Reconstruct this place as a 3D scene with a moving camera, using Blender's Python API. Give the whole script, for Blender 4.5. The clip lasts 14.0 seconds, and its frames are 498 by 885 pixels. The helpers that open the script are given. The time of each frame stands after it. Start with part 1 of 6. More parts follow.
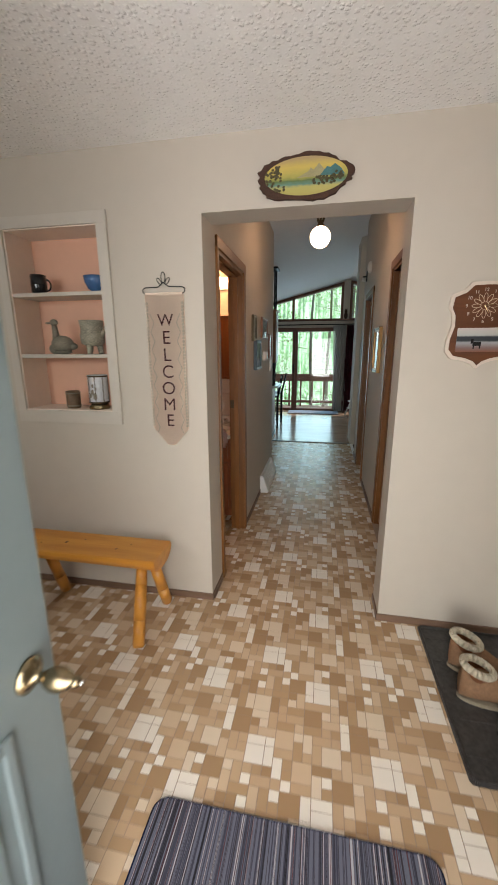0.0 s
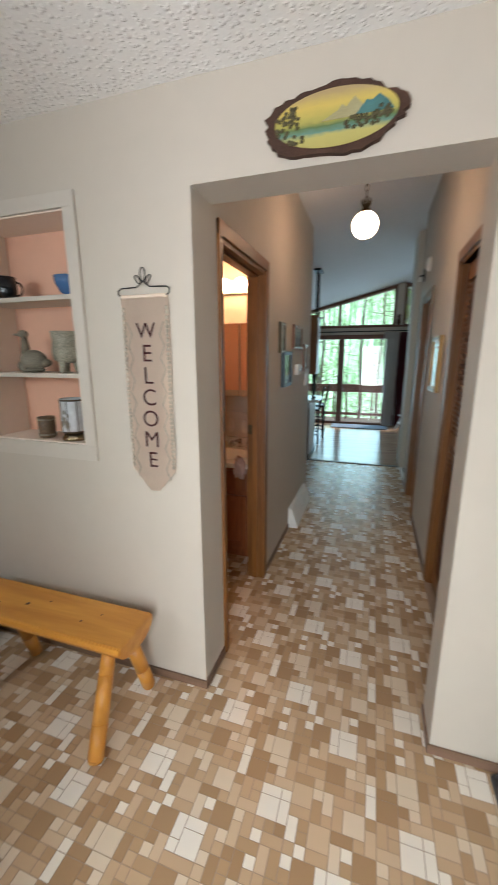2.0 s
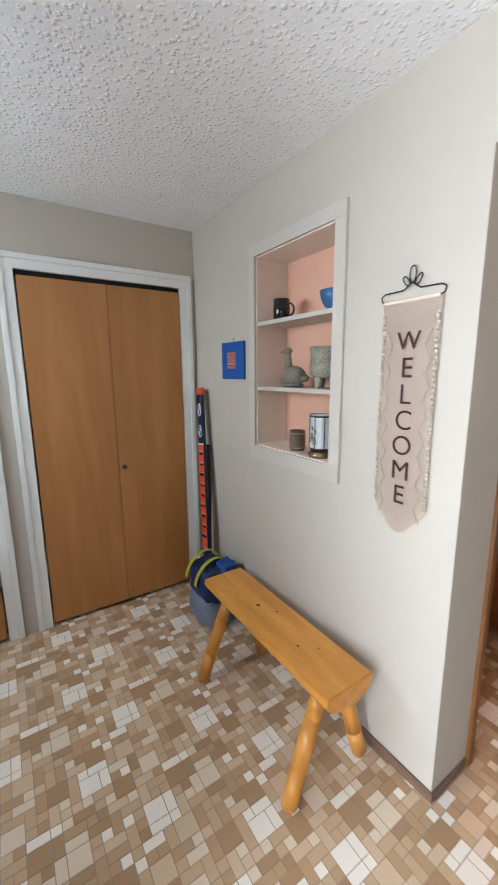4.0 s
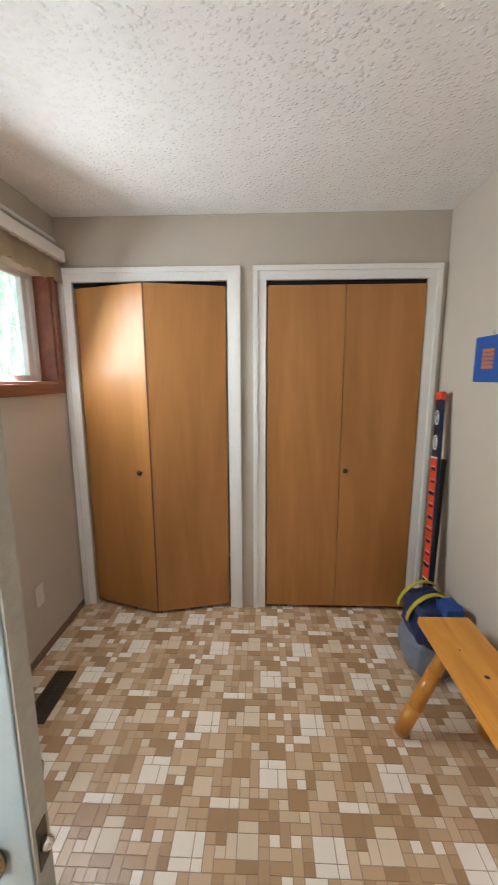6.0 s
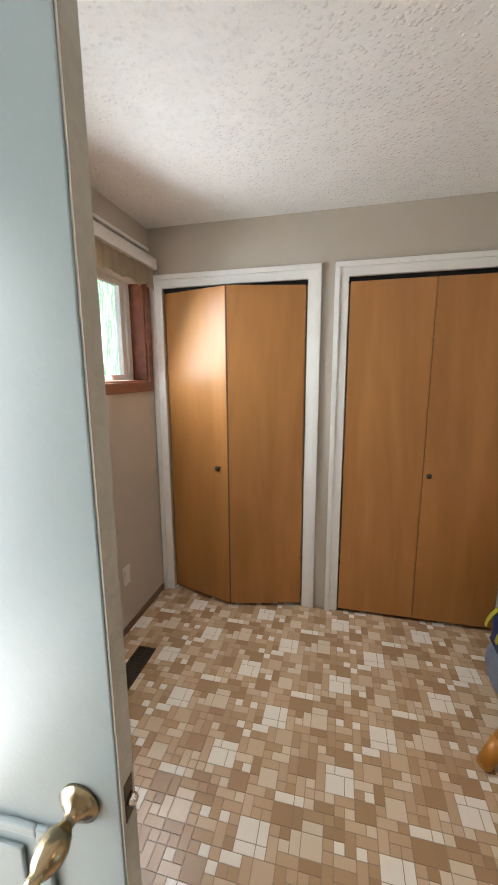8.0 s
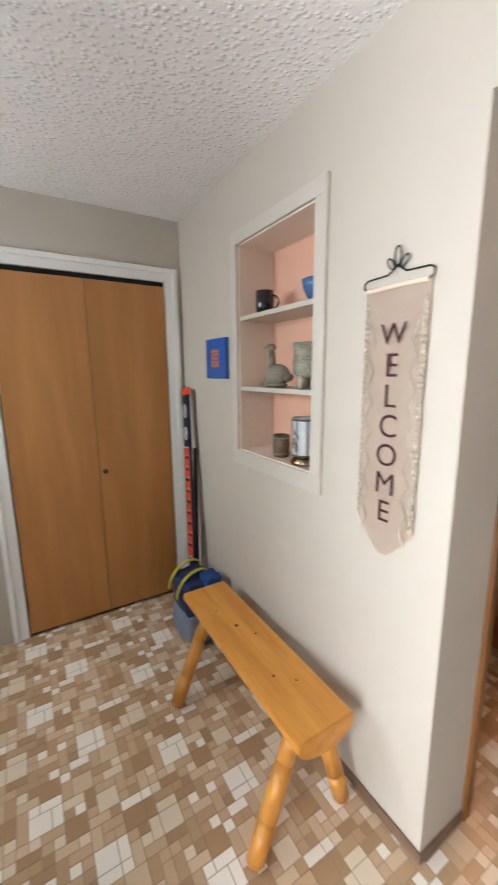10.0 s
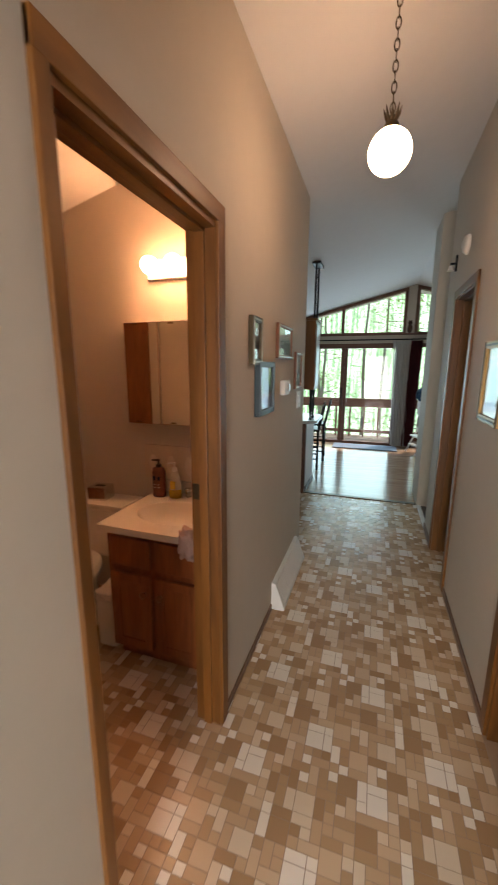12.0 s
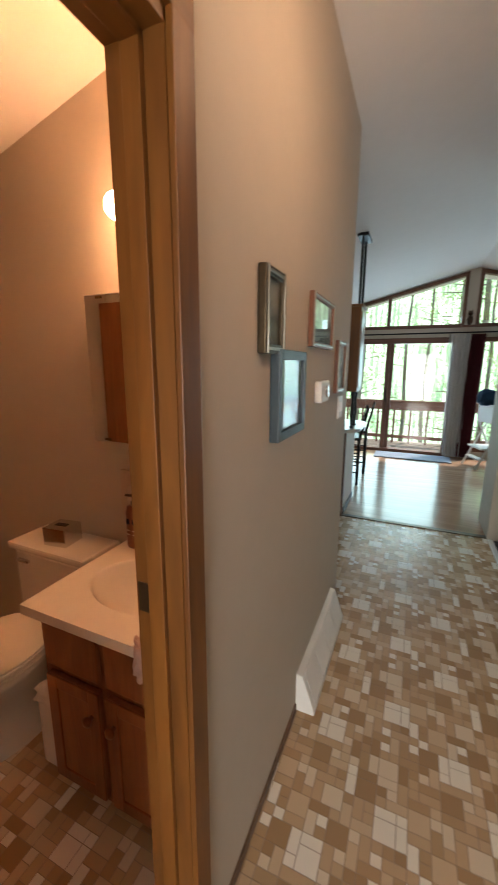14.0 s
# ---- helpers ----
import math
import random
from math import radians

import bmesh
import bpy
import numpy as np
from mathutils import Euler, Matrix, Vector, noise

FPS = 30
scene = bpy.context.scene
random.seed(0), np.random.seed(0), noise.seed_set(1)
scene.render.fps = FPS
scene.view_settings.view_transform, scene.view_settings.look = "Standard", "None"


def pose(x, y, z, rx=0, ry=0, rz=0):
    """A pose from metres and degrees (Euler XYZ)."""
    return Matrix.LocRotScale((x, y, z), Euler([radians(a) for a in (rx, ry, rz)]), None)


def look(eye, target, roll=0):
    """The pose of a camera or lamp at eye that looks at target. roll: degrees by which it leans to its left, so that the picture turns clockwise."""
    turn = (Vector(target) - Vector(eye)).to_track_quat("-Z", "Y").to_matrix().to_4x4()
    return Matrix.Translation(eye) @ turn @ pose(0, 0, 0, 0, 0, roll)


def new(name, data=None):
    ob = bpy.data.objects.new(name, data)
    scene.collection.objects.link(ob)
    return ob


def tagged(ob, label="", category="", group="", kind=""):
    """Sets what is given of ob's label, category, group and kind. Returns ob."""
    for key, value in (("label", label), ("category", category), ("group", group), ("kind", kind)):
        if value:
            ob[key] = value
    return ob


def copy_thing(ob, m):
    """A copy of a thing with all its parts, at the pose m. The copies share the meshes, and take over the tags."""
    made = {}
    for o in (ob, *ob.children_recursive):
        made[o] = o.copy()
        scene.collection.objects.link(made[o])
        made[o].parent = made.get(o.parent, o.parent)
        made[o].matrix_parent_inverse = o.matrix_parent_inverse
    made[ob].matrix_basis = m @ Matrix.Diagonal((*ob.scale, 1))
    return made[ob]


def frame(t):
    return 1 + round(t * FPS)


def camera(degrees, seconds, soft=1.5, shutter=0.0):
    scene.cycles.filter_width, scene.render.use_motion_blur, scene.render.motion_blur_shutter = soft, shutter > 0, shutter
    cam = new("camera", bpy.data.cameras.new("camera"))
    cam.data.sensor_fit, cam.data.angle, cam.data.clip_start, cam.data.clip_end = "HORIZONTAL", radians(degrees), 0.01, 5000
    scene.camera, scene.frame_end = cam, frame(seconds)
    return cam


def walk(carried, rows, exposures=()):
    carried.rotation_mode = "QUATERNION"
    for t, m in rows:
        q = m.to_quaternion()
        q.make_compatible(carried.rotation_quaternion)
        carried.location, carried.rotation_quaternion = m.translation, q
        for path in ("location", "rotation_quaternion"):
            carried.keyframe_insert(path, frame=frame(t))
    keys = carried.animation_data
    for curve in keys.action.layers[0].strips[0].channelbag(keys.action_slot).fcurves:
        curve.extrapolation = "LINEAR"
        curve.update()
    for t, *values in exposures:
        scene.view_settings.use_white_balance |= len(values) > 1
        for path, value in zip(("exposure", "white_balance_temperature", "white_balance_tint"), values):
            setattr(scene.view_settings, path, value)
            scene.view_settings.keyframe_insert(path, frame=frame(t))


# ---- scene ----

# ---- camera ----
cam = camera(67.2, 14.0, shutter=0.4)
PATH = [
    (0, (0.215, 0.142, 1.485), (-0.151, 2.049, 1.009), -0.2),
    (0.5, (0.265, 0.363, 1.506), (-0.062, 2.284, 1.056), -0.2),
    (1, (0.296, 0.491, 1.525), (-0.029, 2.414, 1.077), -0.2),
    (1.5, (0.283, 0.635, 1.537), (-0.043, 2.558, 1.092), -0.2),
    (2, (0.271, 0.725, 1.537), (-0.335, 2.579, 1.093), -0.1),
    (2.5, (0.285, 0.803, 1.542), (-0.837, 2.4, 1.103), -0.5),
    (2.7, (0.293, 0.823, 1.542), (-0.953, 2.326, 1.11), -0.5),
    (4.8, (0.088, 0.981, 1.54), (-1.762, 1.658, 1.193), -0.2),
    (5, (0.076, 0.996, 1.546), (-1.822, 1.52, 1.197), -0.1),
    (5.5, (0.075, 1.027, 1.537), (-1.884, 1.229, 1.191), -0.2),
    (6, (0.078, 1.021, 1.531), (-1.891, 0.947, 1.187), -0.2),
    (6.5, (0.078, 1.031, 1.542), (-1.862, 0.697, 1.188), -0.2),
    (7, (0.081, 1.015, 1.548), (-1.82, 0.508, 1.189), -0.3),
    (7.2, (0.087, 1.006, 1.541), (-1.806, 0.467, 1.185), -0.3),
    (9.3, (0.09, 1.072, 1.542), (-1.85, 1.401, 1.183), -0.6),
    (9.5, (0.088, 1.087, 1.546), (-1.798, 1.646, 1.181), -0.5),
    (10, (0.135, 1.144, 1.537), (-1.55, 2.156, 1.168), -0.5),
    (10.5, (0.186, 1.251, 1.53), (-1.294, 2.544, 1.156), -0.5),
    (11, (0.224, 1.404, 1.525), (-1.057, 2.891, 1.142), -0.3),
    (11.5, (0.198, 1.572, 1.521), (-0.768, 3.281, 1.139), -0.0),
    (12, (0.165, 1.759, 1.554), (-0.453, 3.62, 1.159), 0.3),
    (12.5, (0.143, 1.953, 1.543), (-0.328, 3.855, 1.142), 0.5),
    (13, (0.154, 2.166, 1.539), (-0.297, 4.073, 1.138), 0.5),
    (13.5, (0.097, 2.338, 1.529), (-0.448, 4.219, 1.125), 0.6),
    (14, (-0.01, 2.49, 1.533), (-0.795, 4.286, 1.133), 0.3),
]
EXPOSURES = [(0, -0.45, 6400, 15), (1.5, -0.3, 6150, 13), (2.7, 0.05, 5700, 11), (4.8, 0.4, 5400, 12), (5.6, 0.45, 5950, 14), (7.2, 0.3, 6200, 14), (9.3, 0.45, 6150, 14), (10.2, 0.35, 5750, 12), (11, 0.1, 6500, 17), (11.6, 0.05, 6700, 18), (12.5, 0.3, 6400, 16), (13, 0.35, 6050, 14), (14, 0.4, 6650, 16)]
walk(cam, [(t, look(e, g, r)) for t, e, g, r in PATH], EXPOSURES)

# ---- plan ----
SOUTH, NORTH, WEST, EAST = -0.2, 2.072, -2.235, 1.7      # inner faces of the entry
HEAD_BACK, OPEN_L, OPEN_R, OPEN_H = 2.255, -0.385, 0.58, 2.127
CEIL = 2.444
HALL_L, HALL_R = -0.385, 0.72
GLASS = 9.75                                             # inner face of the window wall
RIDGE = 0.78


def slope(x):
    """Height of the vaulted ceiling."""
    return 2.785 + 0.25 * (min(x, 2 * RIDGE - x) + 0.385)


# ---- light ----
world = bpy.data.worlds.new("sky")
scene.world = world
world.use_nodes = True
wn = world.node_tree.nodes
sky = wn.new("ShaderNodeTexSky")
sky.sky_type, sky.sun_disc = "NISHITA", False
sky.sun_elevation, sky.sun_rotation = radians(57), radians(40)
world.node_tree.links.new(sky.outputs[0], wn["Background"].inputs[0])
wn["Background"].inputs[1].default_value = 0.15


def lamp(name, kind, m, energy, colour, size=0.1, size_y=0.0):
    d = bpy.data.lights.new(name, kind)
    d.energy, d.color = energy, colour
    if kind == "AREA":
        d.shape, d.size, d.size_y = "RECTANGLE", size, size_y
    elif kind == "SUN":
        d.angle = radians(size)
    else:
        d.shadow_soft_size = size
    ob = new(name, d)
    ob.matrix_world = m
    return ob


lamp("sun", "SUN", look((5, 6, 12), (0, 0, 0)), 3.5, (1.0, 0.93, 0.82), 0.5)
lamp("doorway_daylight", "AREA", look((0.24, -0.85, 1.15), (0.17, 1.5, 0.55)), 95, (1.0, 0.98, 0.95), 1.3, 2.1)
lamp("doorway_ground_bounce", "AREA", look((0.24, -0.28, 0.35), (0.15, 1.0, 1.75)), 9, (1.0, 0.99, 0.93), 0.8, 0.5)
lamp("entry_window_daylight", "AREA", look((-1.50, -0.30, 1.8), (-1.05, 0.9, 1.15)), 25, (0.95, 1.0, 0.97), 1.0, 0.6)
lamp("glass_wall_daylight", "AREA", look((-0.2, GLASS + 0.25, 1.3), (-0.2, 5, 1.0)), 60, (0.54, 0.80, 1.0), 2.4, 2.2)
lamp("glass_wall_daylight", "AREA", look((2.4, GLASS + 0.25, 1.3), (2.2, 5, 1.0)), 44, (0.54, 0.80, 1.0), 2.0, 2.2)

# ---- materials ----


def material(name, colour, rough=0.6, metal=0.0, var=0.12, scale=8.0, bump=0.0, bump_scale=120.0, stretch=(1, 1, 1), coat=0.0, spec=0.5, mix=None):
    """A surface with broad and fine variation in its colour, and a fine relief."""
    m = bpy.data.materials.new(name)
    m.use_nodes = True
    n, l = m.node_tree.nodes, m.node_tree.links
    b = n["Principled BSDF"]
    b.inputs["Roughness"].default_value, b.inputs["Metallic"].default_value = rough, metal
    b.inputs["Coat Weight"].default_value, b.inputs["Specular IOR Level"].default_value = coat, spec
    tc, mp = n.new("ShaderNodeTexCoord"), n.new("ShaderNodeMapping")
    mp.inputs["Scale"].default_value = stretch
    l.new(tc.outputs["Object"], mp.inputs[0])
    broad, fine = n.new("ShaderNodeTexNoise"), n.new("ShaderNodeTexNoise")
    for tex, s in ((broad, scale * 0.25), (fine, scale * 4)):
        tex.inputs["Scale"].default_value = s
        tex.inputs["Detail"].default_value = 4
        l.new(mp.outputs[0], tex.inputs[0])
    add = n.new("ShaderNodeMath")
    add.operation = "ADD"
    l.new(broad.outputs[0], add.inputs[0])
    l.new(fine.outputs[0], add.inputs[1])
    ramp = n.new("ShaderNodeMapRange")
    ramp.inputs[1].default_value, ramp.inputs[2].default_value = 0.6, 1.4
    l.new(add.outputs[0], ramp.inputs[0])
    mx = n.new("ShaderNodeMix")
    mx.data_type = "RGBA"
    other = mix or tuple(c * (1 - var) for c in colour)
    mx.inputs[6].default_value, mx.inputs[7].default_value = (*other, 1), (*colour, 1)
    l.new(ramp.outputs[0], mx.inputs[0])
    l.new(mx.outputs[2], b.inputs["Base Color"])
    if bump:
        t, bp = n.new("ShaderNodeTexNoise"), n.new("ShaderNodeBump")
        t.inputs["Scale"].default_value = bump_scale
        l.new(mp.outputs[0], t.inputs[0])
        bp.inputs["Strength"].default_value, bp.inputs["Distance"].default_value = bump, 0.004
        l.new(t.outputs[0], bp.inputs["Height"])
        l.new(bp.outputs[0], b.inputs["Normal"])
    return m


def wood(name, dark, light, rough=0.4, along="Z", grain=14.0, coat=0.0, swirl=2.0):
    """Timber with long grain along one axis."""
    m = bpy.data.materials.new(name)
    m.use_nodes = True
    n, l = m.node_tree.nodes, m.node_tree.links
    b = n["Principled BSDF"]
    b.inputs["Roughness"].default_value, b.inputs["Coat Weight"].default_value = rough, coat
    b.inputs["Coat Roughness"].default_value = 0.2
    tc, mp, inf = n.new("ShaderNodeTexCoord"), n.new("ShaderNodeMapping"), n.new("ShaderNodeObjectInfo")
    mp.inputs["Scale"].default_value = {"X": (0.12, 1, 1), "Y": (1, 0.12, 1), "Z": (1, 1, 0.12)}[along]
    off = n.new("ShaderNodeVectorMath")
    off.operation = "MULTIPLY_ADD"
    off.inputs[1].default_value = (7, 5, 3)
    l.new(inf.outputs["Random"], off.inputs[0])
    l.new(tc.outputs["Object"], off.inputs[2])
    l.new(off.outputs[0], mp.inputs[0])
    w, f = n.new("ShaderNodeTexNoise"), n.new("ShaderNodeTexNoise")
    w.inputs["Scale"].default_value, w.inputs["Detail"].default_value, w.inputs["Distortion"].default_value = grain, 5, swirl
    f.inputs["Scale"].default_value, f.inputs["Detail"].default_value = grain * 9, 3
    l.new(mp.outputs[0], w.inputs[0])
    l.new(mp.outputs[0], f.inputs[0])
    mixv = n.new("ShaderNodeMath")
    mixv.operation = "MULTIPLY_ADD"
    mixv.inputs[1].default_value = 0.25
    l.new(f.outputs[0], mixv.inputs[0])
    l.new(w.outputs[0], mixv.inputs[2])
    r = n.new("ShaderNodeValToRGB")
    r.color_ramp.elements[0].position, r.color_ramp.elements[1].position = 0.45, 0.85
    r.color_ramp.elements[0].color, r.color_ramp.elements[1].color = (*dark, 1), (*light, 1)
    l.new(mixv.outputs[0], r.inputs[0])
    l.new(r.outputs[0], b.inputs["Base Color"])
    bp = n.new("ShaderNodeBump")
    bp.inputs["Strength"].default_value, bp.inputs["Distance"].default_value = 0.15, 0.002
    l.new(f.outputs[0], bp.inputs["Height"])
    l.new(bp.outputs[0], b.inputs["Normal"])
    return m


def glowing(name, colour, strength):
    m = bpy.data.materials.new(name)
    m.use_nodes = True
    b = m.node_tree.nodes["Principled BSDF"]
    b.inputs["Base Color"].default_value = (*colour, 1)
    b.inputs["Emission Color"].default_value, b.inputs["Emission Strength"].default_value = (*colour, 1), strength
    return m


def clear(name, tint=(0.95, 0.98, 0.97), rough=0.0, gloss=0.8):
    m = bpy.data.materials.new(name)
    m.use_nodes = True
    n, l = m.node_tree.nodes, m.node_tree.links
    n.remove(n["Principled BSDF"])
    g, t, mx, fr = n.new("ShaderNodeBsdfGlossy"), n.new("ShaderNodeBsdfTransparent"), n.new("ShaderNodeMixShader"), n.new("ShaderNodeLayerWeight")
    g.inputs["Roughness"].default_value = rough
    t.inputs[0].default_value = (*tint, 1)
    fr.inputs[0].default_value = 0.5
    p5, ad = n.new("ShaderNodeMath"), n.new("ShaderNodeMath")
    p5.operation, p5.inputs[1].default_value = "POWER", 4.0
    ad.operation, ad.inputs[1].default_value, ad.inputs[2].default_value = "MULTIPLY_ADD", gloss, 0.035
    l.new(fr.outputs["Facing"], p5.inputs[0])
    l.new(p5.outputs[0], ad.inputs[0])
    l.new(ad.outputs[0], mx.inputs[0])
    l.new(t.outputs[0], mx.inputs[1])
    l.new(g.outputs[0], mx.inputs[2])
    l.new(mx.outputs[0], n["Material Output"].inputs[0])
    return m


def popcorn():
    """Sprayed ceiling texture."""
    m = material("popcorn_plaster", (0.88, 0.875, 0.86), 0.9, var=0.08, scale=30)
    n, l = m.node_tree.nodes, m.node_tree.links
    tc, v, v2, bp = n.new("ShaderNodeTexCoord"), n.new("ShaderNodeTexVoronoi"), n.new("ShaderNodeTexNoise"), n.new("ShaderNodeBump")
    v.inputs["Scale"].default_value, v2.inputs["Scale"].default_value = 52, 34
    v2.inputs["Detail"].default_value = 3
    mix_v, warp = n.new("ShaderNodeVectorMath"), n.new("ShaderNodeTexNoise")
    warp.inputs["Scale"].default_value = 60
    mix_v.operation, mix_v.inputs[1].default_value = "MULTIPLY_ADD", (0.014, 0.014, 0.014)
    l.new(tc.outputs["Object"], warp.inputs[0])
    l.new(warp.outputs["Color"], mix_v.inputs[0])
    l.new(tc.outputs["Object"], mix_v.inputs[2])
    l.new(mix_v.outputs[0], v.inputs[0])
    l.new(tc.outputs["Object"], v2.inputs[0])
    lump, keep, s = n.new("ShaderNodeMapRange"), n.new("ShaderNodeMapRange"), n.new("ShaderNodeMath")
    lump.interpolation_type = "SMOOTHSTEP"
    for node, lo, hi in ((lump, 0.52, 0.12), (keep, 0.32, 0.52)):
        node.inputs[1].default_value, node.inputs[2].default_value = lo, hi
    l.new(v.outputs["Distance"], lump.inputs[0])
    l.new(v2.outputs[0], keep.inputs[0])
    s.operation = "MULTIPLY"
    l.new(lump.outputs[0], s.inputs[0])
    l.new(keep.outputs[0], s.inputs[1])
    bp.inputs["Strength"].default_value, bp.inputs["Distance"].default_value = 0.6, 0.007
    l.new(s.outputs[0], bp.inputs["Height"])
    l.new(bp.outputs[0], n["Principled BSDF"].inputs["Normal"])
    return m


def tile_mat():
    """Vinyl tile in tans and creams, one shade to a tile."""
    m = material("vinyl_tile", (0.5, 0.4, 0.3), 0.25, scale=40, bump=0.12, bump_scale=260)
    n, l = m.node_tree.nodes, m.node_tree.links
    b = n["Principled BSDF"]
    old = b.inputs["Base Color"].links[0].from_socket
    a = n.new("ShaderNodeVertexColor")
    a.layer_name = "shade"
    r = n.new("ShaderNodeValToRGB")
    r.color_ramp.interpolation = "CONSTANT"
    stops = [(0, (0.40, 0.255, 0.135)), (0.17, (0.47, 0.315, 0.175)), (0.36, (0.55, 0.385, 0.235)), (0.55, (0.62, 0.46, 0.30)), (0.72, (0.72, 0.60, 0.45)), (0.86, (0.86, 0.80, 0.70))]
    el = r.color_ramp.elements
    el[0].position, el[0].color = 0, (*stops[0][1], 1)
    el[1].position, el[1].color = stops[1][0], (*stops[1][1], 1)
    for p, c in stops[2:]:
        el.new(p).color = (*c, 1)
    l.new(a.outputs[0], r.inputs[0])
    mx = n.new("ShaderNodeMix")
    mx.data_type, mx.blend_type = "RGBA", "OVERLAY"
    mx.inputs[0].default_value = 0.35
    l.new(r.outputs[0], mx.inputs[6])
    grey = n.new("ShaderNodeRGBToBW")
    l.new(old, grey.inputs[0])
    l.new(grey.outputs[0], mx.inputs[7])
    l.new(r.outputs[0], b.inputs["Base Color"])
    return m


PAINT = material("greige_wall_paint", (0.54, 0.485, 0.41), 0.75, var=0.05, scale=3, bump=0.10, bump_scale=350)
WHITE = material("white_gloss_paint", (0.80, 0.79, 0.76), 0.4, var=0.05, scale=10, bump=0.05)
SMOOTH = material("smooth_ceiling_paint", (0.78, 0.76, 0.74), 0.85, var=0.04, scale=3, bump=0.15, bump_scale=200)
PEACH = material("peach_niche_paint", (0.80, 0.46, 0.32), 0.7, var=0.06, scale=6)
# cream lining with the bounce from the peach back put into its colour
PEACHY = material("peach_bounce_paint", (0.82, 0.70, 0.60), 0.6, var=0.06, scale=6)
POPCORN = popcorn()
GROUT = material("vinyl_joint", (0.38, 0.27, 0.18), 0.5, var=0.2, scale=30)
TILE = tile_mat()
OAK = wood("varnished_oak_veneer", (0.36, 0.152, 0.038), (0.47, 0.212, 0.060), 0.42, "Z", 3.2, 0.12, 2.2)
PINE = wood("varnished_pine", (0.54, 0.215, 0.028), (0.70, 0.33, 0.050), 0.38, "X", 8, 0.2)
PINELEG = wood("varnished_pine_pole", (0.50, 0.20, 0.026), (0.66, 0.30, 0.045), 0.38, "Z", 8, 0.2)
CASING = wood("stained_fir_casing", (0.125, 0.045, 0.007), (0.25, 0.095, 0.015), 0.45, "Z", 6, 0.05)
CASING_H = wood("stained_fir_head", (0.125, 0.045, 0.007), (0.25, 0.095, 0.015), 0.45, "Y", 6, 0.05)
CHERRY = wood("cherry_cabinet_wood", (0.19, 0.055, 0.017), (0.33, 0.105, 0.032), 0.4, "Z", 10, 0.2)
BROWNTRIM = wood("brown_window_wood", (0.10, 0.04, 0.022), (0.17, 0.07, 0.038), 0.5, "X", 9)
BROWNTRIM_V = wood("brown_window_upright", (0.10, 0.04, 0.022), (0.17, 0.07, 0.038), 0.5, "Z", 9)
BASEWOOD = wood("brown_baseboard", (0.13, 0.075, 0.045), (0.22, 0.13, 0.085), 0.5, "X", 9)
LAMINATE = wood("laminate_floor", (0.34, 0.20, 0.12), (0.52, 0.33, 0.21), 0.17, "X", 6, 0.2)
BLACK = material("black_metal", (0.015, 0.014, 0.014), 0.4, 0.6, var=0.3)
BRASS = material("aged_brass", (0.38, 0.30, 0.18), 0.25, 1.0, var=0.3, scale=20)
DARKBRASS = material("dark_bronze", (0.10, 0.075, 0.045), 0.4, 0.9, var=0.3, scale=30)
STEEL = material("bright_metal", (0.72, 0.71, 0.69), 0.16, 1.0, var=0.1, scale=20)
DOORPAINT = material("pale_door_paint", (0.20, 0.245, 0.25), 0.35, var=0.06, scale=6, bump=0.08)
DOOREDGE = material("worn_door_edge", (0.42, 0.40, 0.34), 0.6, var=0.25, scale=16, bump=0.2)
# shade inside hollows, put into a flat dark colour
DARK = material("void_shade_paint", (0.05, 0.045, 0.04), 0.8, var=0.3)
GLASSM = clear("window_glass")

# ---- building helpers ----


def box(bm, lo, hi, bevel=0.0):
    """One box, its edges rounded by bevel."""
    r = bmesh.ops.create_cube(bm, size=1.0)
    c, s = [(a + b) / 2 for a, b in zip(lo, hi)], [b - a for a, b in zip(lo, hi)]
    for v in r["verts"]:
        v.co = Vector([v.co[i] * s[i] + c[i] for i in range(3)])
    if bevel:
        bmesh.ops.bevel(bm, geom=list({e for v in r["verts"] for e in v.link_edges}), offset=bevel, segments=2, affect="EDGES", profile=0.6)
    return r["verts"]


def boxes(*items, bevel=0.0):
    bm = bmesh.new()
    for lo, hi in items:
        box(bm, lo, hi, bevel)
    return bm


def rod(bm, a, b, r0, r1=None, n=14):
    """A round bar from a to b."""
    a, b = Vector(a), Vector(b)
    m = Matrix.Translation((a + b) / 2) @ (b - a).to_track_quat("Z", "Y").to_matrix().to_4x4()
    return bmesh.ops.create_cone(bm, cap_ends=True, segments=n, radius1=r0, radius2=r0 if r1 is None else r1, depth=(b - a).length, matrix=m)["verts"]


def turned(profile, n=24, centre=(0, 0, 0)):
    """A turned shape: (radius, height) up the axis."""
    bm = bmesh.new()
    rings = []
    for r, z in profile:
        rings.append([bm.verts.new((centre[0] + r * math.cos(2 * math.pi * i / n), centre[1] + r * math.sin(2 * math.pi * i / n), centre[2] + z)) for i in range(n)] if r > 1e-6 else [bm.verts.new((centre[0], centre[1], centre[2] + z))])
    for p, q in zip(rings, rings[1:]):
        for i in range(n):
            j = (i + 1) % n
            if len(p) == 1 and len(q) == 1:
                break
            if len(p) == 1:
                bm.faces.new((p[0], q[j], q[i]))
            elif len(q) == 1:
                bm.faces.new((p[i], p[j], q[0]))
            else:
                bm.faces.new((p[i], p[j], q[j], q[i]))
    for f in bm.faces:
        f.smooth = True
    return bm


